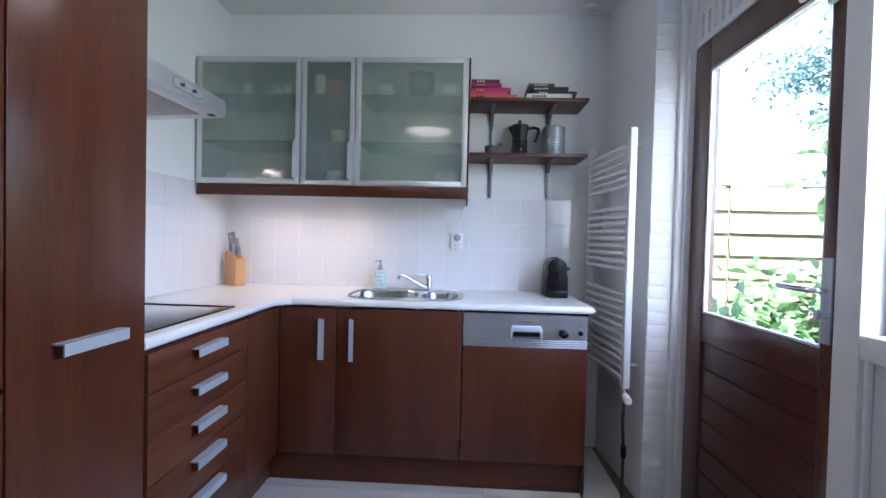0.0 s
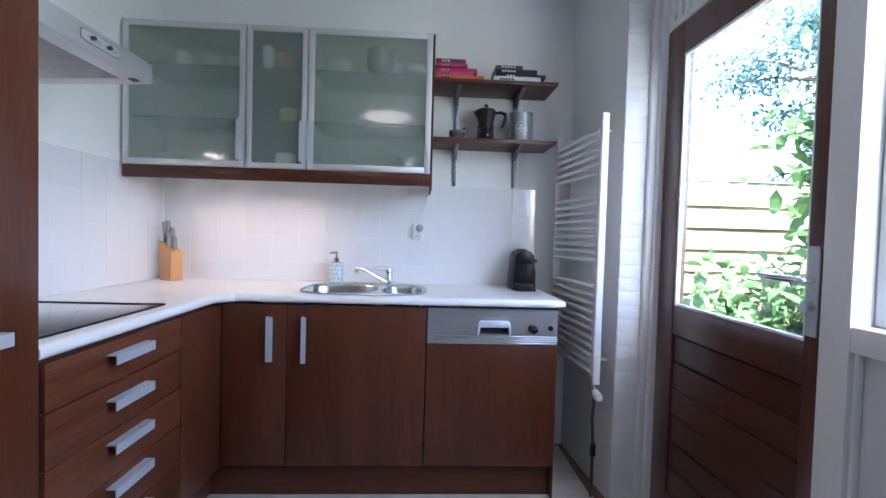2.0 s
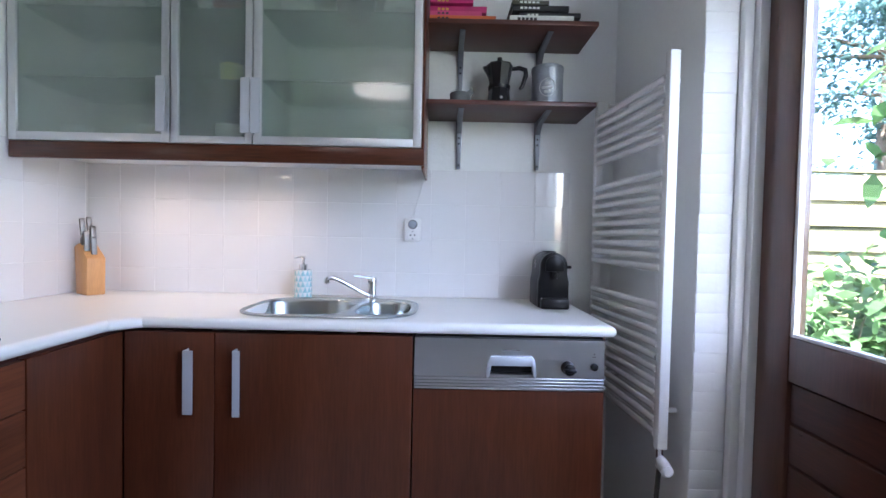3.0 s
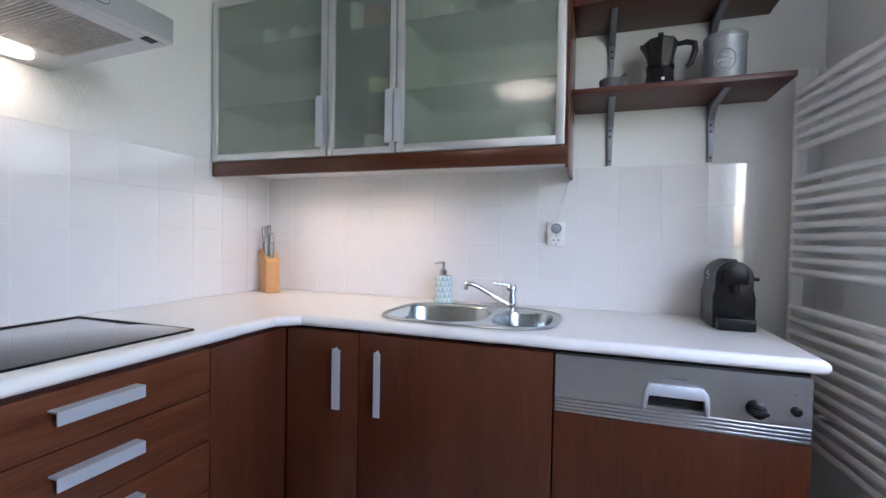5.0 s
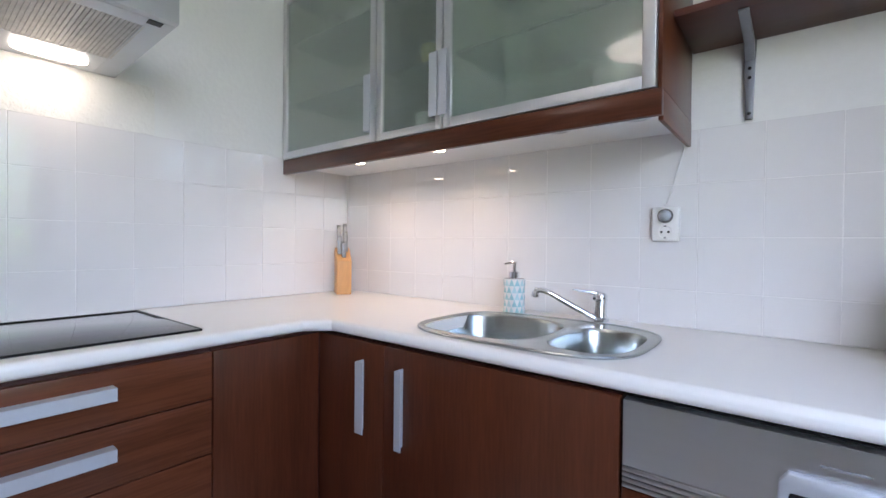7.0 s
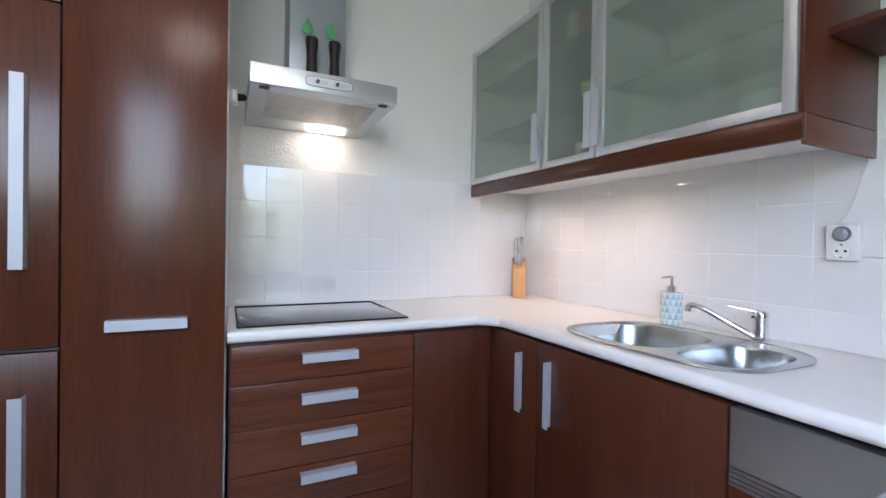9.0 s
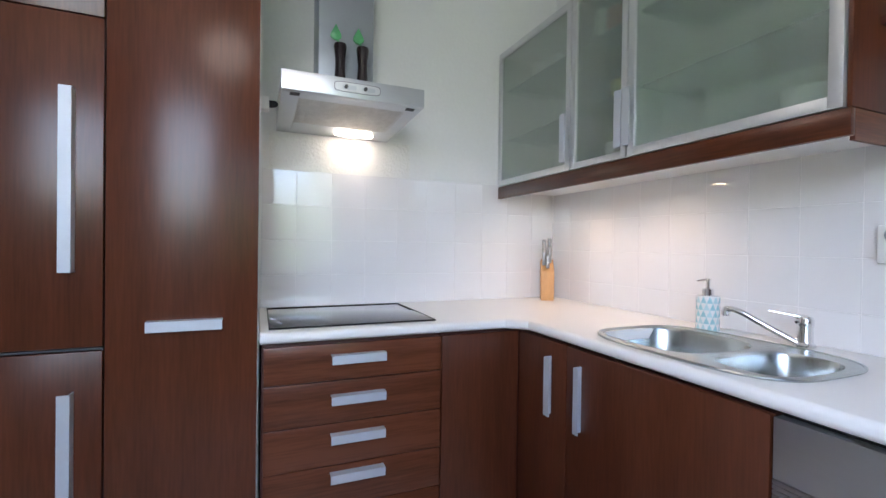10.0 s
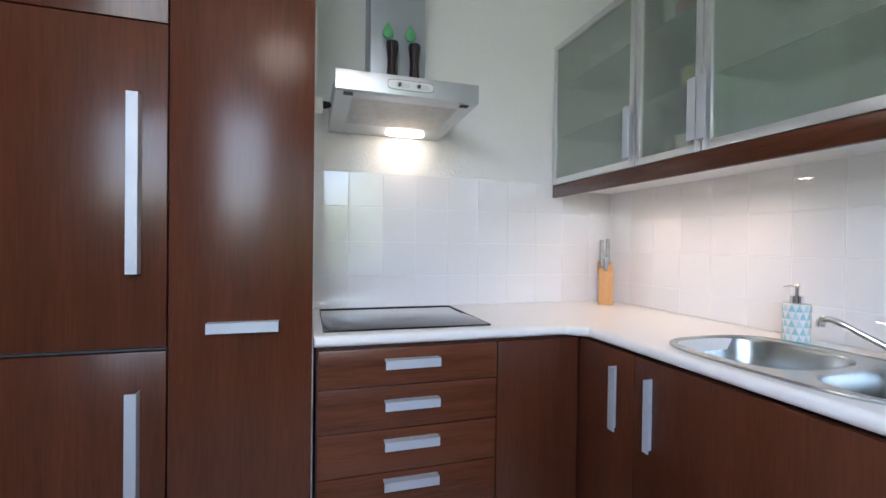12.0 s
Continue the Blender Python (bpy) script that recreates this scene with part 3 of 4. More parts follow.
# ---- wall units ----
UY, UB, UT = -0.372, 1.546, 2.242
spans = ((0.014, 0.6005), (0.6035, 0.8995), (0.9025, 1.5145))
for k, (x0, x1) in enumerate(spans):
    u = thing("wall_cabinet", ((x0 + x1) / 2, -0.18, UB), ("wide wall cabinet with aluminium-framed frosted glass door", "narrow wall cabinet with aluminium-framed frosted glass door", "wide wall cabinet with frosted glass door beside the open shelves")[k], "wall cabinet", "wall cabinets")
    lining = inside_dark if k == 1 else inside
    t = 0.016
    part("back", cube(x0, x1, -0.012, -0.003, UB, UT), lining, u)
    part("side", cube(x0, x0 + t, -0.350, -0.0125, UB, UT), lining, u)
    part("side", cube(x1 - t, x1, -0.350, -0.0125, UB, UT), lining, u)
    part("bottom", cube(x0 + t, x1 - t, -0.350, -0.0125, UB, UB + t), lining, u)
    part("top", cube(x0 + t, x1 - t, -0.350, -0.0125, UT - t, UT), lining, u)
    for z in (1.785, 2.045):
        part("shelf", cube(x0 + t, x1 - t, -0.325, -0.0125, z, z + 0.007), shelf_glass, u, "glass shelf", 0)
    w = 0.030 if k != 1 else 0.026
    d = part("door", cube(x0 + w - 0.004, x1 - w + 0.004, UY + 0.008, UY + 0.013, UB + w - 0.004, UT - w + 0.004), frosted, u, "frosted greenish glass pane", 0)
    for a in ((x0 + 0.0015, x0 + w, UB, UT), (x1 - w, x1 - 0.0015, UB, UT), (x0 + w, x1 - w, UB, UB + w), (x0 + w, x1 - w, UT - w, UT)):
        part("door_frame", cube(a[0], a[1], UY, UY + 0.020, a[2], a[3], 0.0015), alu_frame, d)
    hx = (x1 - 0.033, x1 - 0.030, x0 + 0.004)[k]
    part("handle", prism([(hx, UY), (hx, UY - 0.028), (hx + 0.032, UY - 0.028), (hx + 0.032, UY - 0.0245), (hx + 0.0035, UY - 0.0245), (hx + 0.0035, UY)], "z", 1.580, 1.776), handle_mat, d, "matt aluminium bar handle", 0)
whole("cabinet_side_panel", cube(1.5155, 1.5255, -0.362, -0.004, 1.5455, 2.243, 0.001), wood_v, "dark reddish wood panel closing the wall cabinets", "panel")
pelmet = thing("light_pelmet", (0.76, -0.36, 1.484), "reddish wood pelmet hiding the under-cabinet lights", "pelmet")
part("front_board", cube(0.014, 1.5265, -0.368, -0.350, 1.483, 1.5435, 0.0015), wood_x, pelmet)
part("return_board", cube(1.5155, 1.5265, -0.3495, -0.004, 1.474, 1.5435, 0.0015), wood_y, pelmet)
whole("light_rail", cube(0.014, 1.5145, -0.349, -0.004, 1.520, 1.5445), white_plastic, "white panel under the wall cabinets holding round lights", "panel")
for x, lit in ((0.384, True), (0.797, True), (1.236, False), (1.446, False)):
    p = thing("puck_lamp", (x, -0.262, 1.510), "small round under-cabinet lamp, " + ("lit warm" if lit else "switched off"), "lamp", "under-cabinet lamps")
    part("ring", lathe([(0.034, 0.009), (0.034, 0.0), (0.026, -0.002), (0.026, 0.009)], (x, -0.262, 1.510)), alu_frame, p)
    part("diffuser", lathe([(0.0255, 0.003), (0.0255, 0.0005)], (x, -0.262, 1.510)), bulb if lit else china, p)
whole("lamp_cable", tube([(1.508, -0.012, 1.519), (1.510, -0.0085, 1.47), (1.498, -0.0085, 1.427), (1.478, -0.0085, 1.35), (1.466, -0.020, 1.312), (1.466, -0.030, 1.306)], 0.0022, 6), cable_mat, "thin white cable from the cabinet lights to the socket", "cable")
# crockery seen dimly behind the frosted doors
for x, z, r, h, m, nm in ((0.25, 2.0525, 0.035, 0.07, china, "cup"), (0.40, 2.0525, 0.045, 0.05, china, "bowl"), (0.50, 2.0525, 0.045, 0.05, china, "bowl"), (0.62 + 0.055, 2.0525, 0.028, 0.12, china, "mug"), (0.76, 2.0525, 0.05, 0.085, red_cup, "teapot"), (0.78, 1.7925, 0.04, 0.07, yellow_cup, "mug"), (0.87, 1.7925, 0.03, 0.08, china, "mug"), (1.03, 2.0525, 0.06, 0.06, china, "bowl"), (1.25, 2.0525, 0.075, 0.125, dark_pot, "saucepan"), (1.42, 2.0525, 0.06, 0.05, china, "bowl"), (0.20, 1.5625, 0.06, 0.05, china, "bowl"), (0.45, 1.5625, 0.05, 0.06, china, "bowl"), (1.40, 1.5625, 0.06, 0.07, china, "bowl"), (0.77, 1.5625, 0.05, 0.07, china, "bowl")):
    pr = [(r * 0.7, 0.0), (r, h * 0.35), (r, h), (r * 0.93, h), (r * 0.92, h * 0.4), (r * 0.5, 0.006)]
    whole(nm, lathe(pr, (x, -0.272, z), 24), m, {"cup": "white cup on a glass cabinet shelf", "bowl": "white china bowl inside the cabinet", "mug": "glazed mug inside the narrow cabinet", "teapot": "red glazed pot inside the narrow cabinet", "saucepan": "dark enamel pot on a glass cabinet shelf"}[nm], nm)

# ---- open shelves ----
for ztop in (2.066, 1.757):
    whole("wall_shelf", cube(1.5275, 2.186, -0.262, -0.002, ztop - 0.018, ztop, 0.0012), wood_shelf, "dark reddish wood wall shelf on grey brackets", "shelf", "wall shelves")
    for bx in (1.663, 2.012):
        zb = ztop - 0.0185
        br = thing("shelf_bracket", (bx, -0.002, zb), "grey steel shelf bracket with screw holes", "bracket", "shelf brackets")
        part("wall_leg", prism([(bx - 0.0145, zb), (bx + 0.0145, zb), (bx + 0.0085, zb - 0.21), (bx - 0.0085, zb - 0.21)], "y", -0.0135, -0.002, 0.002), bracket_mat, br)
        part("arm", prism([(-0.0137, zb), (-0.215, zb), (-0.215, zb - 0.006), (-0.06, zb - 0.020), (-0.0137, zb - 0.055)], "x", bx - 0.011, bx + 0.011, 0.002), bracket_mat, br)
        for dz in (0.075, 0.10, 0.195):
            part("screw_hole", lathe([(0.0045, 0), (0.0045, 0.0015)], (bx, -0.0135, zb - dz), 12, ky), black, br)

PALETTE = {"maroon": (0.13, 0.02, 0.03), "yellow": (0.55, 0.42, 0.05), "magenta": (0.42, 0.02, 0.13), "pink": (0.55, 0.06, 0.18), "orange": (0.60, 0.13, 0.03), "black": (0.015, 0.015, 0.018), "olive": (0.06, 0.055, 0.035), "white": (0.70, 0.70, 0.68), "charcoal": (0.03, 0.03, 0.035)}
page_mat = material("book_pages", (0.68, 0.64, 0.55), 0.8, vary=0.06, scale=10, stretch=(1, 1, 40), fine=60)
covers = {k: material("book_cover_" + k, v, 0.4, vary=0.08, scale=20, fine=80) for k, v in PALETTE.items()}
stacks = (((1.532, 1.79, 0.022, "orange"), (1.532, 1.735, 0.018, "pink"), (1.532, 1.755, 0.024, "magenta"), (1.532, 1.70, 0.016, "magenta"), (1.532, 1.69, 0.021, "maroon")),
          ((1.845, 2.095, 0.028, "white"), (1.885, 2.125, 0.018, "charcoal"), (1.855, 2.075, 0.020, "black"), (1.852, 1.995, 0.016, "olive")))
for st in stacks:
    z = 2.0665
    for x0, x1, h, c in st:
        bk = thing("book", ((x0 + x1) / 2, -0.15, z), c + " book lying in a stack on the upper shelf", "book", "books on the shelf")
        y0 = -0.235 + 0.012 * math.sin(z * 400)
        part("cover", prism([(y0, z), (y0, z + h), (-0.06, z + h), (-0.06, z + h - 0.002), (y0 + 0.003, z + h - 0.002), (y0 + 0.003, z + 0.002), (-0.06, z + 0.002), (-0.06, z)], "x", x0, x1), covers[c], bk, smooth=0)
        part("pages", cube(x0 + 0.003, x1 - 0.003, y0 + 0.0035, -0.064, z + 0.0022, z + h - 0.0022), page_mat, bk)
        ink = covers["white"] if c in ("black", "charcoal", "olive", "magenta", "maroon") else covers["charcoal"]
        n = 5 if c in ("white", "black", "olive") else 3
        for i in range(n):
            xs = x0 + 0.03 + i * 0.016
            part("lettering", cube(xs, xs + 0.011, y0 - 0.0008, y0, z + h * 0.3, z + h * 0.7), covers["yellow"] if c == "magenta" else ink, bk)
        z += h + 0.0005

# moka pot
mk = thing("moka_pot", (1.82, -0.13, 1.7575), "black faceted stovetop moka pot on the lower shelf", "coffee pot")
M0 = (1.822, -0.13, 1.7575)
part("boiler", lathe([(0.050, 0), (0.052, 0.005), (0.043, 0.075), (0.043, 0.082)], M0, 8), moka, mk, smooth=0)
part("collar", lathe([(0.044, 0.082), (0.046, 0.085), (0.046, 0.096), (0.040, 0.098)], M0, 24), moka, mk)
part("jug", lathe([(0.039, 0.098), (0.056, 0.178), (0.054, 0.178), (0.040, 0.11)], M0, 8), moka, mk, smooth=0)
part("lid", lathe([(0.056, 0.179), (0.054, 0.184), (0.012, 0.199), (0.004, 0.200)], M0, 8), moka, mk, smooth=0)
part("lid_knob", lathe([(0.006, 0.199), (0.010, 0.206), (0.010, 0.214), (0.004, 0.217)], M0, 12), moka, mk)
part("spout", prism([(1.785, 1.875), (1.782, 1.936), (1.752, 1.932)], "y", -0.143, -0.117, 0.003), moka, mk)
part("handle", tube([(1.868, -0.13, 1.926), (1.905, -0.13, 1.932), (1.930, -0.13, 1.924), (1.932, -0.13, 1.90), (1.918, -0.13, 1.855), (1.908, -0.13, 1.845)], [0.007, 0.009, 0.010, 0.010, 0.008, 0.006], 10), moka, mk)
part("valve", lathe([(0.006, 0), (0.006, 0.006)], (1.826, -0.176, 1.795), 10, ky), chrome, mk)

can = thing("storage_tin", (2.02, -0.13, 1.7575), "grey metal storage tin with a round printed emblem", "tin")
C0 = (2.022, -0.13, 1.7575)
part("tin_body", lathe([(0.062, 0), (0.064, 0.003), (0.064, 0.155), (0.0655, 0.158)], C0, 40), tin, can)
part("lid", lathe([(0.0658, 0.1585), (0.0658, 0.172), (0.060, 0.176), (0.01, 0.178)], C0, 40), tin, can)
part("lid_knob", lathe([(0.008, 0.178), (0.012, 0.184), (0.012, 0.19), (0.004, 0.192)], C0, 14), tin, can)
part("emblem", tube([(2.010 + 0.030 * math.sin(a), -0.13 - math.sqrt(0.0655 ** 2 - (0.012 - 0.030 * math.sin(a)) ** 2), 1.835 + 0.036 * math.cos(a)) for a in (2 * math.pi * i / 32 for i in range(33))], 0.0018, 6), tin_print, can)
for k, (w, dz) in enumerate(((0.020, 0.016), (0.044, 0.0), (0.026, -0.016), (0.05, -0.052))):
    own = bmesh.new()
    vs = []
    for i in range(9):
        x = -0.012 - w / 2 + w * i / 8
        y = -math.sqrt(0.0648 ** 2 - x * x)
        vs.append((own.verts.new((C0[0] + x, C0[1] + y, 1.829 + dz)), own.verts.new((C0[0] + x, C0[1] + y, 1.840 + dz if k < 3 else 1.834 + dz))))
    for a, b in zip(vs, vs[1:]):
        own.faces.new((a[0], b[0], b[1], a[1]))
    part("lettering", own, tin_print, can)

mo = thing("mortar", (1.665, -0.13, 1.7575), "small grey stone mortar with pestle", "mortar")
part("mortar_bowl", lathe([(0.030, 0), (0.032, 0.006), (0.042, 0.03), (0.045, 0.058), (0.040, 0.058), (0.034, 0.03), (0.01, 0.018)], (1.662, -0.14, 1.7575), 28), stone, mo)
part("pestle", tube([(1.655, -0.14, 1.785), (1.69, -0.14, 1.815), (1.712, -0.14, 1.832)], [0.010, 0.009, 0.013], 12), stone, mo)

# ---- on the worktop ----
kb = thing("knife_block", (0.108, -0.115, TOPZ), "light beech knife block holding steel-handled knives", "knife block")
part("block", prism([(0.062, TOPZ + 0.0005), (0.168, TOPZ + 0.0005), (0.172, 1.105), (0.082, 1.165), (0.045, 1.150)], "y", -0.148, -0.082, 0.003), block_wood, kb)
for x, y, h, a in ((0.070, -0.100, 0.125, -0.018), (0.086, -0.130, 0.118, -0.016), (0.110, -0.102, 0.095, -0.012), (0.128, -0.132, 0.086, -0.010), (0.150, -0.115, 0.075, -0.008)):
    zb = min(1.160, 1.168 - (x - 0.085) * 0.66) - 0.006
    part("knife", prism([(x - 0.007, zb), (x + 0.008, zb), (x + 0.009 + a * 0.5, zb + h * 0.45), (x + 0.010 + a, zb + h * 0.9), (x + 0.003 + a, zb + h), (x - 0.008 + a, zb + h * 0.95), (x - 0.006 + a * 0.5, zb + h * 0.5)], "y", y - 0.009, y + 0.009, 0.002), knife_steel, kb, "steel knife handle")
kb.rotation_euler = (0, 0, radians(-32))

so = thing("soap_dispenser", (1.005, -0.125, TOPZ), "white and teal triangle-patterned soap dispenser with chrome pump", "soap dispenser")
S0 = Vector((1.004, -0.088, TOPZ + 0.0005))
own = bmesh.new()
N, R, rows = 12, 0.037, 5
rings = []
for k in range(rows + 1):
    off = 0.5 * (k % 2)
    rings.append([own.verts.new(S0 + Vector((R * math.cos(2 * math.pi * (i + off) / N), R * math.sin(2 * math.pi * (i + off) / N), 0.118 * k / rows))) for i in range(N)])
for k in range(rows):
    a, b = rings[k], rings[k + 1]
    for i in range(N):
        j = (i + 1) % N
        if k % 2 == 0:
            f1, f2 = own.faces.new((a[i], a[j], b[i])), own.faces.new((a[j], b[j], b[i]))
        else:
            f1, f2 = own.faces.new((a[i], b[j], b[i])), own.faces.new((a[i], a[j], b[j]))
            f1, f2 = f2, f1
        f1.material_index = 1 if (i + k) % 3 else 2
own.faces.new(rings[0][::-1])
own.faces.new(rings[-1])
part("bottle", own, [glaze, teal, pale_teal], so, smooth=0)
part("neck", lathe([(0.018, 0.1185), (0.018, 0.142), (0.012, 0.144)], S0, 20), chrome, so)
part("pump", tube([S0 + Vector((0, 0, 0.144)), S0 + Vector((0, 0, 0.168))], 0.006, 12, bm=tube([S0 + Vector((0.008, 0, 0.172)), S0 + Vector((-0.012, -0.004, 0.173)), S0 + Vector((-0.034, -0.010, 0.168))], [0.007, 0.005, 0.003], 12)), chrome, so)

cm = thing("coffee_machine", (2.04, -0.2, TOPZ), "compact black and grey capsule coffee machine", "coffee machine")
FY, BY = -0.262, -0.085


def arch(w0, w1, zsh, ztop, cx, n=14):
    pts = [(cx - w0, TOPZ + 0.001), (cx - w0, zsh - 0.015), (cx - w1, zsh + 0.012)]
    zc = ztop - w1
    pts += [(cx - w1 * math.cos(a), zc + w1 * math.sin(a)) for a in (math.pi * i / n for i in range(n + 1))]
    return pts + [(cx + w1, zsh + 0.012), (cx + w0, zsh - 0.015), (cx + w0, TOPZ + 0.001)]


part("casing", prism(arch(0.061, 0.054, 1.070, 1.172, 2.042), "y", -0.215, BY, 0.003), dark_grey, cm, "dark grey side casing")
part("front_panel", prism(arch(0.060, 0.053, 1.070, 1.171, 2.042), "y", -0.250, -0.2155, 0.004), black, cm, "glossy black front")
part("spout_head", prism(arch(0.0, 0.036, 1.085, 1.160, 2.042)[2:-2], "y", -0.265, -0.2505, 0.004), black, cm)
part("spout", tube([(2.042, -0.262, 1.095), (2.042, -0.262, 1.068)], 0.010, 12), black, cm)
part("drip_tray", cube(1.988, 2.096, -0.285, -0.2505, TOPZ + 0.001, TOPZ + 0.042, 0.006, 3), black, cm)
part("lever", cube(2.093, 2.118, -0.225, -0.205, 1.107, 1.119, 0.004), black, cm)
part("lid", cube(2.022, 2.062, -0.20, -0.12, 1.170, 1.175, 0.002), black, cm)
for dy, dz in ((0, 0), (0.012, 0.012), (0.012, -0.012), (0.03, 0.004)):
    part("emblem_mark", cube(1.9855, 1.9872, -0.175 + dy, -0.166 + dy, 1.118 + dz, 1.123 + dz), white_plastic, cm)

# socket
sk = thing("double_socket", (1.466, 0, 1.25), "white double wall socket with a grey plug in it", "socket")
part("plate", cube(1.431, 1.503, -0.028, -0.0044, 1.202, 1.302, 0.004), white_plastic, sk)
for z in (1.229, 1.276):
    w = part("well", lathe([(0.021, 0), (0.021, 0.0022), (0.018, 0.0024), (0.017, 0.001)], (1.467, -0.028, z), 28, ky), white_plastic if z < 1.25 else hole_grey, sk)
    if z < 1.25:
        for dx in (-0.0095, 0.0095):
            part("pin_hole", lathe([(0.0034, 0), (0.0034, 0.0008)], (1.467 + dx, -0.0302, z), 10, ky), black, w)
        for dz in (-0.017, 0.017):
            part("earth_clip", cube(1.464, 1.470, -0.0318, -0.0302, z + dz - 0.002, z + dz + 0.002), hole_grey, w)
part("plug", lathe([(0.0165, 0), (0.0165, 0.010), (0.012, 0.014), (0.004, 0.015)], (1.467, -0.0302, 1.276), 24, ky), tin, sk)

# ---- radiator ----
RA, RB = Vector((2.272, -0.055, 0)), Vector((2.312, -0.585, 0))
rd = (RB - RA).normalized()
rn = Vector((rd.y, -rd.x, 0))
rad = thing("towel_radiator", (2.29, -0.32, 0.56), "white tubular towel radiator with a thermostat valve", "radiator")


def post(c, w, d, z0, z1):
    own = cube(-w / 2, w / 2, -d / 2, d / 2, z0, z1, 0.004)
    own.transform(Matrix.Translation((c.x, c.y, 0)) @ Matrix.Rotation(math.atan2(rd.y, rd.x), 4, "Z"))
    return own


part("post", post(RA, 0.030, 0.034, 0.56, 1.822), enamel, rad)
part("post", post(RB, 0.030, 0.034, 0.56, 1.822), enamel, rad)
bars = [1.745 - 0.0385 * i for i in range(6)] + [1.444 - 0.0382 * i for i in range(9)] + [1.014 - 0.0408 * i for i in range(11)]
for z in bars:
    bowed = [RA + (RB - RA) * s + Vector((-0.012, 0, z)) for s in (0.02, 0.98)]
    part("bar", tube(bowed, 0.0115, 12), enamel, rad)
for s, z in ((0.12, 1.79), (0.80, 1.765), (0.12, 0.66), (0.88, 0.66)):
    p = RA + (RB - RA) * s
    part("wall_mount", tube([(p.x + 0.01, p.y, z), (p.x + 0.112, p.y, z)], 0.009, 10), enamel, rad)
part("valve_body", tube([(RB.x, RB.y, 0.56), (RB.x, RB.y, 0.505)], 0.012, 12), chrome, rad)
part("thermostat_head", tube([(RB.x, RB.y - 0.008, 0.525), (RB.x - 0.004, RB.y - 0.03, 0.52), (RB.x - 0.006, RB.y - 0.062, 0.515), (RB.x - 0.006, RB.y - 0.068, 0.515)], [0.016, 0.021, 0.019, 0.012], 16), enamel, rad)
part("pipe", tube([(RB.x, RB.y, 0.505), (RB.x - 0.004, RB.y + 0.006, 0.40), (RB.x + 0.006, RB.y + 0.01, 0.25), (RB.x + 0.004, RB.y + 0.01, 0.0)], 0.0075, 10), pipe_mat, rad)
part("pipe_joint", tube([(RB.x + 0.006, RB.y + 0.01, 0.27), (RB.x + 0.006, RB.y + 0.01, 0.215)], 0.013, 12), black, rad)
part("pipe_collar", lathe([(0.022, 0.0), (0.022, 0.006), (0.010, 0.014)], (RB.x + 0.004, RB.y + 0.01, 0.001), 16), enamel, rad)

# ---- extractor hood ----
HX, HL, HR = 0.515, -1.475, -0.973
hood = thing("extractor_hood", (0.25, -1.22, 1.72), "silver extractor hood with a lit lamp below and grey duct above", "extractor hood")
part("front_strip", prism([(HX, 1.744), (HX, 1.810), (HX - 0.02, 1.813), (HX - 0.02, 1.742)], "y", HL, HR, 0.002), hood_steel, hood, "brushed silver front with controls")
part("housing", prism([(0.003, 1.735), (HX - 0.0205, 1.760), (HX - 0.0205, 1.808), (0.003, 1.830)], "y", HL + 0.002, HR - 0.002), hood_steel, hood)
part("side_skirt", prism([(0.003, 1.722), (HX - 0.0205, 1.742), (HX - 0.0205, 1.7595), (0.003, 1.7345)], "y", HR - 0.060, HR - 0.002), hood_steel, hood)
part("side_skirt", prism([(0.003, 1.722), (HX - 0.0205, 1.742), (HX - 0.0205, 1.7595), (0.003, 1.7345)], "y", HL + 0.002, HL + 0.060), hood_steel, hood)
part("rear_skirt", prism([(0.003, 1.722), (0.155, 1.728), (0.155, 1.742), (0.003, 1.7345)], "y", HL + 0.0605, HR - 0.0605), hood_steel, hood)
part("front_skirt", prism([(0.445, 1.7392), (HX - 0.0205, 1.742), (HX - 0.0205, 1.7595), (0.445, 1.757)], "y", HL + 0.0605, HR - 0.0605), hood_steel, hood)
filt = part("filter", prism([(0.156, 1.730), (0.444, 1.742), (0.444, 1.746), (0.156, 1.734)], "y", HL + 0.0605, HR - 0.0605), mesh_mat, hood, "grease filter of fine metal mesh")
for i in range(40):
    y = HL + 0.066 + i * 0.0097
    part("filter_rib", prism([(0.158, 1.7275), (0.442, 1.7395), (0.442, 1.743), (0.158, 1.731)], "y", y, y + 0.004), mesh_mat, filt)
part("lamp_cover", prism(superellipse(0.085, -1.15, 0.034, 0.085, 2.6, 32), "z", 1.7165, 1.7245, 0.002), hood_bulb, hood, "glowing lamp cover")
for y in (HL + 0.045, HR - 0.045):
    part("latch", prism([(HX - 0.045, 1.7385), (HX - 0.022, 1.740), (HX - 0.022, 1.7428), (HX - 0.045, 1.7415)], "y", y - 0.016, y + 0.016), black, hood)
plate = [(-1.222 + 0.0 + u, 1.778 + v) for u, v in superellipse(0, 0, 0.079, 0.0155, 5, 32)]
part("control_rim", prism([(-1.222 + u, 1.778 + v) for u, v in superellipse(0, 0, 0.0815, 0.018, 5, 32)], "x", HX, HX + 0.0018), hole_grey, hood)
cp2 = part("control_plate", prism(plate, "x", HX, HX + 0.003), alu_frame, hood)
kx = Matrix.Rotation(radians(90), 4, "Y")
for y in (-1.255, -1.188):
    k = part("slider_slot", prism([(y - 0.004 + u, 1.777 + v) for u, v in superellipse(0.008, 0, 0.024, 0.0075, 5, 20)], "x", HX + 0.003, HX + 0.0042), hood_steel, cp2)
    part("slider_knob", lathe([(0.0062, 0), (0.006, 0.010), (0.003, 0.011)], (HX + 0.004, y - 0.008, 1.777), 14, kx), dark_grey, k)
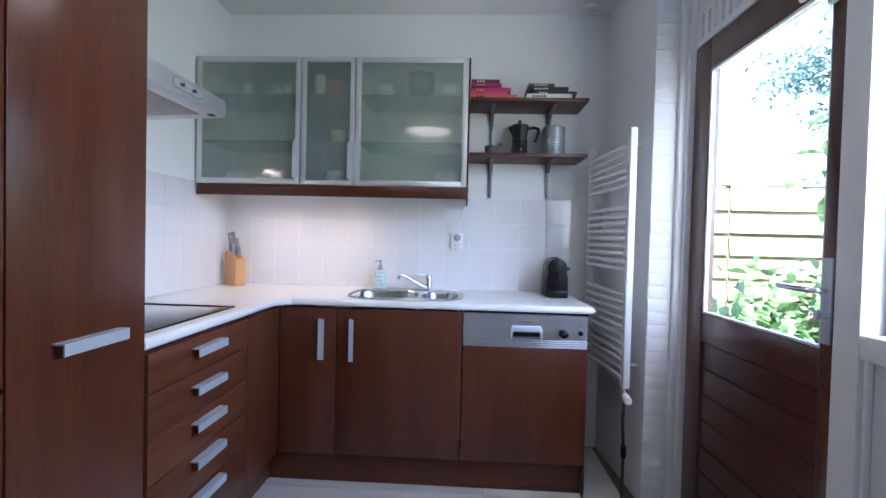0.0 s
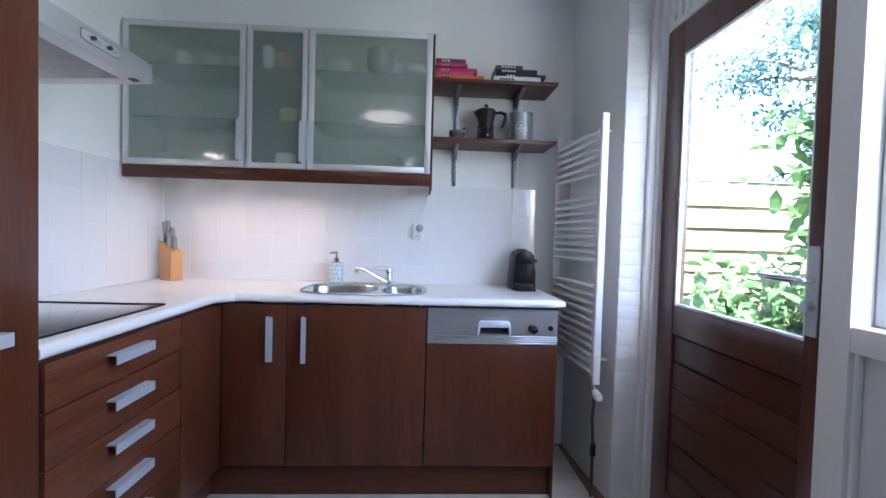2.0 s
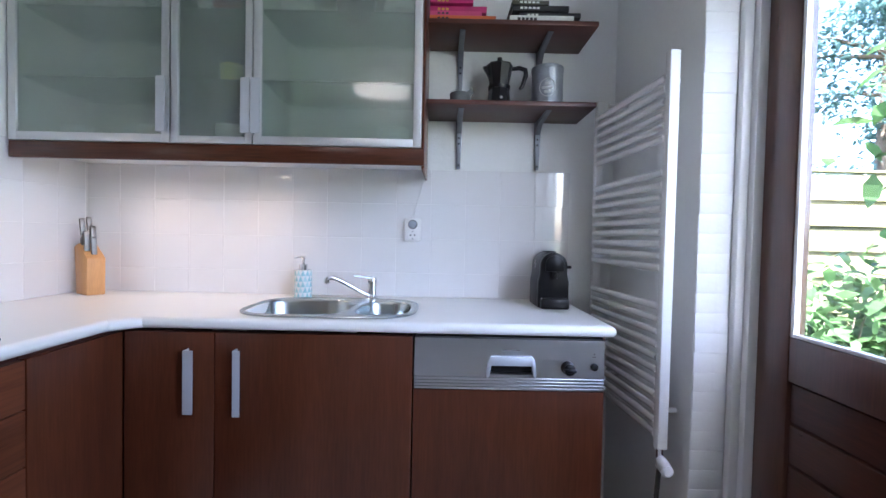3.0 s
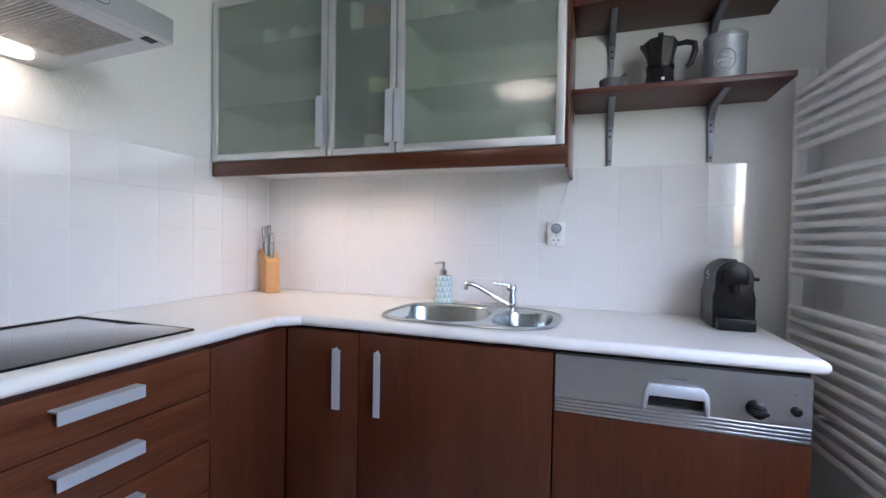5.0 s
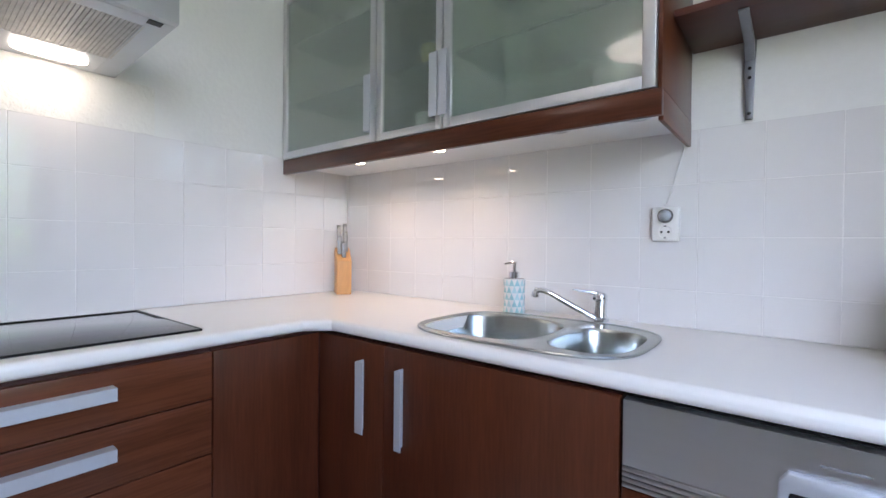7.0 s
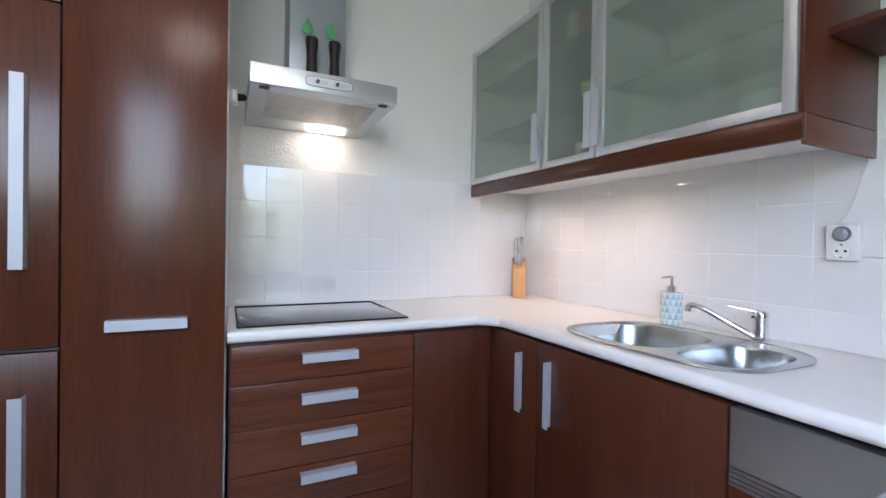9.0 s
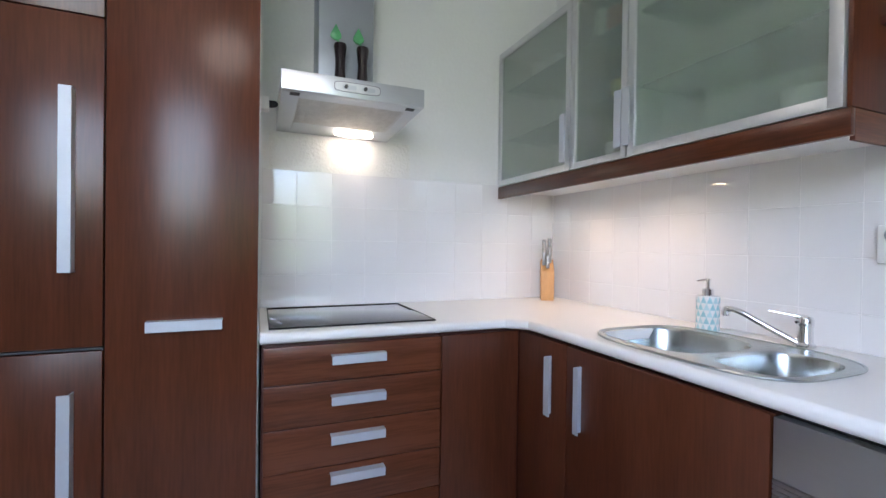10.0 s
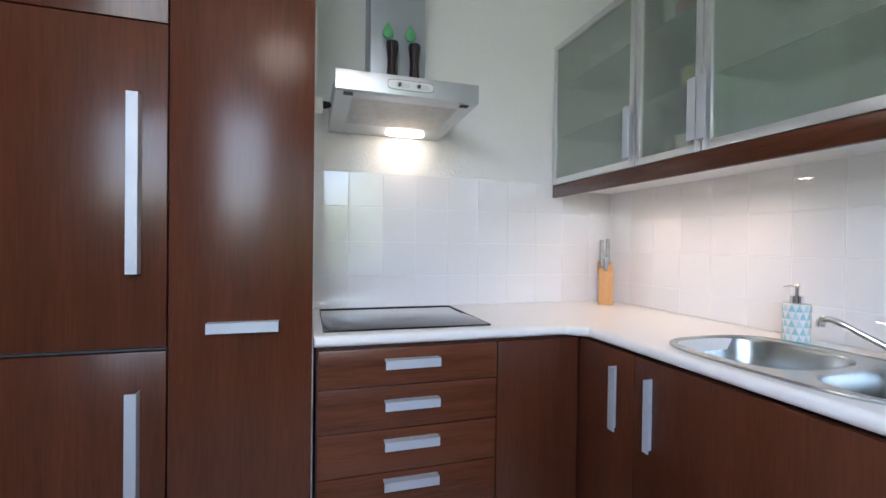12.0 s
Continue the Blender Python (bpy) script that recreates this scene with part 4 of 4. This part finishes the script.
part("duct", cube(0.003, 0.185, -1.318, -1.090, 1.826, CEIL - 0.001, 0.002), duct_mat, hood, "grey painted duct cover")
pg = thing("hood_plug", (0.3, -1.51, 1.73), "black plug in a small white socket beside the hood", "plug")
part("socket_box", cube(0.315, 0.36, -1.534, -1.508, 1.712, 1.757, 0.004), white_plastic, pg)
part("plug", tube([(0.335, -1.5075, 1.738), (0.335, -1.487, 1.740), (0.30, -1.480, 1.748)], [0.014, 0.012, 0.005], 12), black, pg)

for y in (-1.241, -1.150):
    s = thing("spice_mill", (0.25, y, 1.818), "dark waisted mill with a green leaf-shaped top on the hood", "spice mill", "mills on the hood")
    b0 = (0.25, y, 1.8195)
    part("mill_body", lathe([(0.029, 0), (0.029, 0.012), (0.024, 0.06), (0.0195, 0.13), (0.0195, 0.155), (0.026, 0.208), (0.024, 0.220), (0.012, 0.214), (0.004, 0.196)], b0, 24), pepper, s)
    part("stem", tube([(0.25, y, 2.018), (0.251, y - 0.004, 2.045), (0.251, y - 0.014, 2.056)], 0.0035, 8), leaf_plastic, s)
    lf = [(0.0, 0.060), (0.008, 0.044), (0.021, 0.020), (0.022, 0.007), (0.012, -0.003), (0.0, -0.006), (-0.012, -0.003), (-0.022, 0.007), (-0.021, 0.020), (-0.008, 0.044)]
    part("leaf_top", prism([(y - 0.018 + u, 2.058 + v) for u, v in lf], "x", 0.246, 0.256, 0.002), leaf_plastic, s, "green leaf-shaped top")

# pendant lamp and ceiling vent
pl = thing("pendant_lamp", (1.20, -1.55, 2.13), "round white pendant lamp hanging from the ceiling", "lamp")
part("shade", lathe([(0.001, 0.136), (0.05, 0.112), (0.14, 0.068), (0.18, 0.01), (0.185, 0.0), (0.187, 0.01), (0.15, 0.07), (0.06, 0.12), (0.02, 0.14), (0.001, 0.141)], (1.20, -1.55, 2.13), 40), enamel, pl)
part("diffuser", lathe([(0.178, 0.006), (0.178, 0.010)], (1.20, -1.55, 2.13), 40), lamp_white, pl)
part("cord", tube([(1.20, -1.55, 2.272), (1.20, -1.55, CEIL)], 0.003, 8), cable_mat, pl)
cv = thing("ceiling_vent", (2.2, -0.25, CEIL), "round white ceiling vent with a short cable", "vent")
part("disc", lathe([(0.055, 0), (0.055, -0.012), (0.045, -0.022), (0.02, -0.024)], (2.215, -0.085, CEIL - 0.0005), 28), enamel, cv)
part("cable", tube([(2.26, -0.085, CEIL - 0.008), (2.295, -0.06, CEIL - 0.02), (2.31, -0.04, CEIL - 0.004)], 0.005, 8), enamel, cv)

# ---- garden ----
setting("ground", cube(-300, 300, -300, 300, -0.4, -0.16), soil, "garden ground with soil and grass", "ground")
setting("pavement", cube(2.74, 4.4, -4.5, 0.6, -0.159, -0.10), paving, "grey paving outside the garden door", "pavement")
fence = thing("garden_fence", (6.5, 2.6, -0.15), "weathered yellow-green fence of horizontal boards", "fence")
for k in range(8):
    z = -0.15 + k * 0.264
    for j in range(5):
        x = 2.8 + j * 1.82
        part("board", prism([(2.545, z - 0.012), (2.568, z - 0.012), (2.608, z + 0.259), (2.592, z + 0.259)], "x", x, x + 1.80), fence_wood, fence, smooth=0)
for j in range(6):
    part("post", cube(2.75 + j * 1.82, 2.83 + j * 1.82, 2.61, 2.69, -0.16, 1.97, 0.005), fence_wood, fence)
part("capping", cube(2.75, 11.9, 2.56, 2.66, 1.975, 2.000, 0.004), fence_wood, fence)

rng = random.Random(7)


def leaf_cloud(n, centre, size, leaf, curl=0.3, shape=None, long=2.2):
    verts, faces = [], []
    for _ in range(n):
        c = shape(rng) if shape else Vector(centre) + Vector((rng.gauss(0, size[0]), rng.gauss(0, size[1]), rng.gauss(0, size[2])))
        s = leaf * rng.uniform(0.6, 1.35)
        d = Vector((rng.gauss(0, 1), rng.gauss(0, 1), rng.gauss(-0.25, 0.6))).normalized()
        w = d.cross(Vector((rng.gauss(0, 0.4), rng.gauss(0, 0.4), 1))).normalized()
        u = w.cross(d)
        b = len(verts)
        for a, r, h in ((-0.5, 0.0, 0), (-0.15, 0.24, 0.06), (0.2, 0.2, 0.04), (0.5, 0.0, -0.12), (0.2, -0.2, 0.04), (-0.15, -0.24, 0.06)):
            verts.append(c + s * (d * a * long / 2 + w * r + u * h * curl * 3))
        faces += [(b, b + 1, b + 5), (b + 1, b + 2, b + 4, b + 5), (b + 2, b + 3, b + 4)]
    me = bpy.data.meshes.new("leaves")
    me.from_pydata([tuple(v) for v in verts], [], faces)
    return me


def shrub(at, height, spread, n, leaf, mat, label, name="shrub"):
    s = thing(name, at, label, "shrub")
    base = Vector(at)
    tips = []
    for k in range(9):
        a, r = rng.uniform(0, 2 * math.pi), rng.uniform(0.2, 1.0) * spread
        tip = base + Vector((r * math.cos(a), r * math.sin(a), height * rng.uniform(0.55, 1.0)))
        mid = base.lerp(tip, 0.5) + Vector((0, 0, 0.08 * height))
        part("stem", tube([base, mid, tip], [0.014, 0.010, 0.004], 6), bark, s)
        tips += [tip, mid, mid.lerp(tip, 0.5)]

    def pick(r):
        t = r.choice(tips)
        return t + Vector((r.gauss(0, 0.16 * spread + 0.06), r.gauss(0, 0.16 * spread + 0.06), r.gauss(0, 0.09 * height + 0.03)))
    me = leaf_cloud(n, None, None, leaf, shape=pick)
    me.materials.append(mat)
    f = new("foliage", me)
    f.parent = s
    f.matrix_parent_inverse = Matrix.Translation(-base)
    tagged(f, kind="stuff")
    return s


for x, y, h, sp, n, lf, m in ((3.35, 0.20, 1.02, 0.34, 420, 0.13, leaf_light), (4.05, 0.75, 1.12, 0.45, 520, 0.13, leaf_light), (4.9, 1.3, 1.25, 0.5, 520, 0.13, leaf_light), (3.3, 1.35, 1.2, 0.4, 380, 0.12, leaf_light), (5.9, 1.6, 1.5, 0.6, 500, 0.14, leaf_light)):
    shrub((x, y, -0.16), h, sp, n, lf, m, "fresh green leafy garden plant by the fence")
shrub((4.85, 0.35, -0.16), 2.5, 0.6, 1700, 0.17, leaf_light, "tall shrub with long light green leaves")
shrub((4.25, -0.75, -0.16), 2.1, 0.55, 420, 0.15, leaf_light, "tall loose green shrub outside the window")
for y in (-0.2, -1.3, -2.5, -3.7):
    shrub((7.6, y - 0.4, -0.16), 2.0, 0.9, 1100, 0.19, leaf_light, "dense green garden hedge bush", "hedge_bush")


def tree(at, height, mat, label, spread, n):
    tr = thing("tree", at, label, "tree")
    b = Vector(at)
    top = b + Vector((0.15, 0.1, height))
    part("trunk", tube([b, b + Vector((0.05, 0.05, height * 0.4)), top], [0.14, 0.10, 0.03], 10), bark, tr)
    ends = []
    for k in range(26):
        s = b.lerp(top, rng.uniform(0.28, 0.9))
        a = rng.uniform(0, 2 * math.pi)
        e = s + Vector((math.cos(a), math.sin(a), rng.uniform(-0.05, 0.35))) * spread * rng.uniform(0.5, 1.0)
        m_ = s.lerp(e, 0.5) + Vector((0, 0, 0.1))
        part("limb", tube([s, m_, e], [0.04, 0.025, 0.008], 6), bark, tr)
        ends += [s.lerp(e, q) for q in (0.45, 0.65, 0.85, 1.0)]

    def pick(r):
        e = r.choice(ends)
        return e + Vector((r.gauss(0, 0.30), r.gauss(0, 0.30), r.gauss(0, 0.15)))
    me = leaf_cloud(n, None, None, 0.10, shape=pick)
    me.materials.append(mat)
    f = new("crown", me)
    f.parent = tr
    f.matrix_parent_inverse = Matrix.Translation(-b)
    tagged(f, kind="stuff")


tree((8.3, 4.8, -0.16), 5.9, leaf_hazy_blue, "bluish green tree behind the garden fence", 1.5, 14000)
tree((9.2, 0.2, -0.16), 4.6, leaf_light, "light green tree beyond the garden hedge", 1.3, 7000)
tree((13.5, 6.5, -0.16), 6.5, leaf_light, "light green tree far behind the fence", 2.2, 3500)

# ---- tiles, bricks, floor boards ----
P = 0.1545


def tile_mesh(w, h, axis):
    g = 0.0024
    bm = bmesh.new()
    a = [bm.verts.new(p) for p in ((g / 2, g / 2, 0), (w - g / 2, g / 2, 0), (w - g / 2, h - g / 2, 0), (g / 2, h - g / 2, 0))]
    i = 0.0019
    b = [bm.verts.new(p) for p in ((i, i, 0.0012), (w - i, i, 0.0012), (w - i, h - i, 0.0012), (i, h - i, 0.0012))]
    bm.faces.new(b)
    for k in range(4):
        bm.faces.new((a[k], a[(k + 1) % 4], b[(k + 1) % 4], b[k]))
    bm.transform(Matrix(((1, 0, 0, 0), (0, 0, -1, 0), (0, 1, 0, 0), (0, 0, 0, 1))) if axis == "y" else Matrix(((0, 0, 1, 0), (1, 0, 0, 0), (0, 1, 0, 0), (0, 0, 0, 1))))
    return mesh("tile", bm, tile_mat, 0)


part("grout_bed", cube(0.003, 2.163, -0.003, -0.0002, TOPZ + 0.001, 1.521), grout, wall_north)
part("grout_bed", cube(0.0002, 0.003, -1.530, -0.003, TOPZ + 0.001, 1.555), grout, wall_west)
part("coarse_plaster", cube(0.0002, 0.004, -1.50, -0.86, 1.5555, 1.72), rough_wall, wall_west, "coarser plaster below the hood")
cache = {}


def tiles(axis, start, end, top, parent):
    n = int((end - start) / P + 0.999)
    for c in range(n):
        u1 = end - c * P
        u0 = max(start, u1 - P)
        if u1 - u0 < 0.01:
            continue
        for r in range(4):
            v1 = top - r * P
            v0 = max(TOPZ + 0.001, v1 - P)
            if v1 - v0 < 0.01:
                continue
            key = (axis, round(u1 - u0, 4), round(v1 - v0, 4))
            if key not in cache:
                cache[key] = tile_mesh(u1 - u0, v1 - v0, axis)
            ob = new("tile", cache[key])
            ob.parent = parent
            tilt = [radians(rng.uniform(-0.09, 0.09)) for _ in range(2)]
            ob.matrix_basis = pose(u0, -0.003, v0) @ Matrix.Rotation(tilt[0], 4, "X") @ Matrix.Rotation(tilt[1], 4, "Z") if axis == "y" else pose(0.003, u0, v0) @ Matrix.Rotation(tilt[0], 4, "Y") @ Matrix.Rotation(tilt[1], 4, "Z")


tiles("y", 0.010, 2.164, 1.522, wall_north)
tiles("x", -1.529, 0.0 - 0.149, 1.556, wall_west)
tiles("x", -0.149, -0.010, 1.556, wall_west)

# painted bricks of the corner beside the door
bh = 0.0625
brick_me = {}
for k in range(int(2.6 / bh)):
    z = 0.0 + k * bh
    cuts = (2.3990, 2.504)
    for x0, x1 in zip(cuts, cuts[1:]):
        if x1 - x0 < 0.02:
            continue
        key = round(x1 - x0, 3)
        if key not in brick_me:
            brick_me[key] = mesh("brick", cube(0.0, x1 - x0, -0.0035, 0.004, 0.0, bh, 0.0013, 2), white_brick)
        ob = new("brick", brick_me[key])
        ob.parent = wall_east
        ob.matrix_basis = pose(x0 + rng.uniform(-0.001, 0.001), -0.601 + rng.uniform(-0.0015, 0.0015), z)

# floor boards
fl = bpy.data.objects["floor"]
bw = 0.192
board_me = {}
for r in range(23):
    y1 = -0.02 - r * bw
    x = 0.02 - (r * 0.47) % 1.2
    while x < 2.5:
        x0, x1 = max(0.02, x), min(2.53, x + 1.28)
        if r < 3:
            x1 = min(x1, 2.33)
        if x1 - x0 > 0.03:
            key = round(x1 - x0, 3)
            if key not in board_me:
                board_me[key] = mesh("floor_board", cube(0.0006, x1 - x0 - 0.0006, -bw + 0.0006, -0.0006, -0.012, 0.0, 0.0012, 1), laminate)
            ob = new("floor_board", board_me[key])
            ob.parent = fl
            ob.matrix_basis = pose(x0, y1, 0)
        x += 1.28
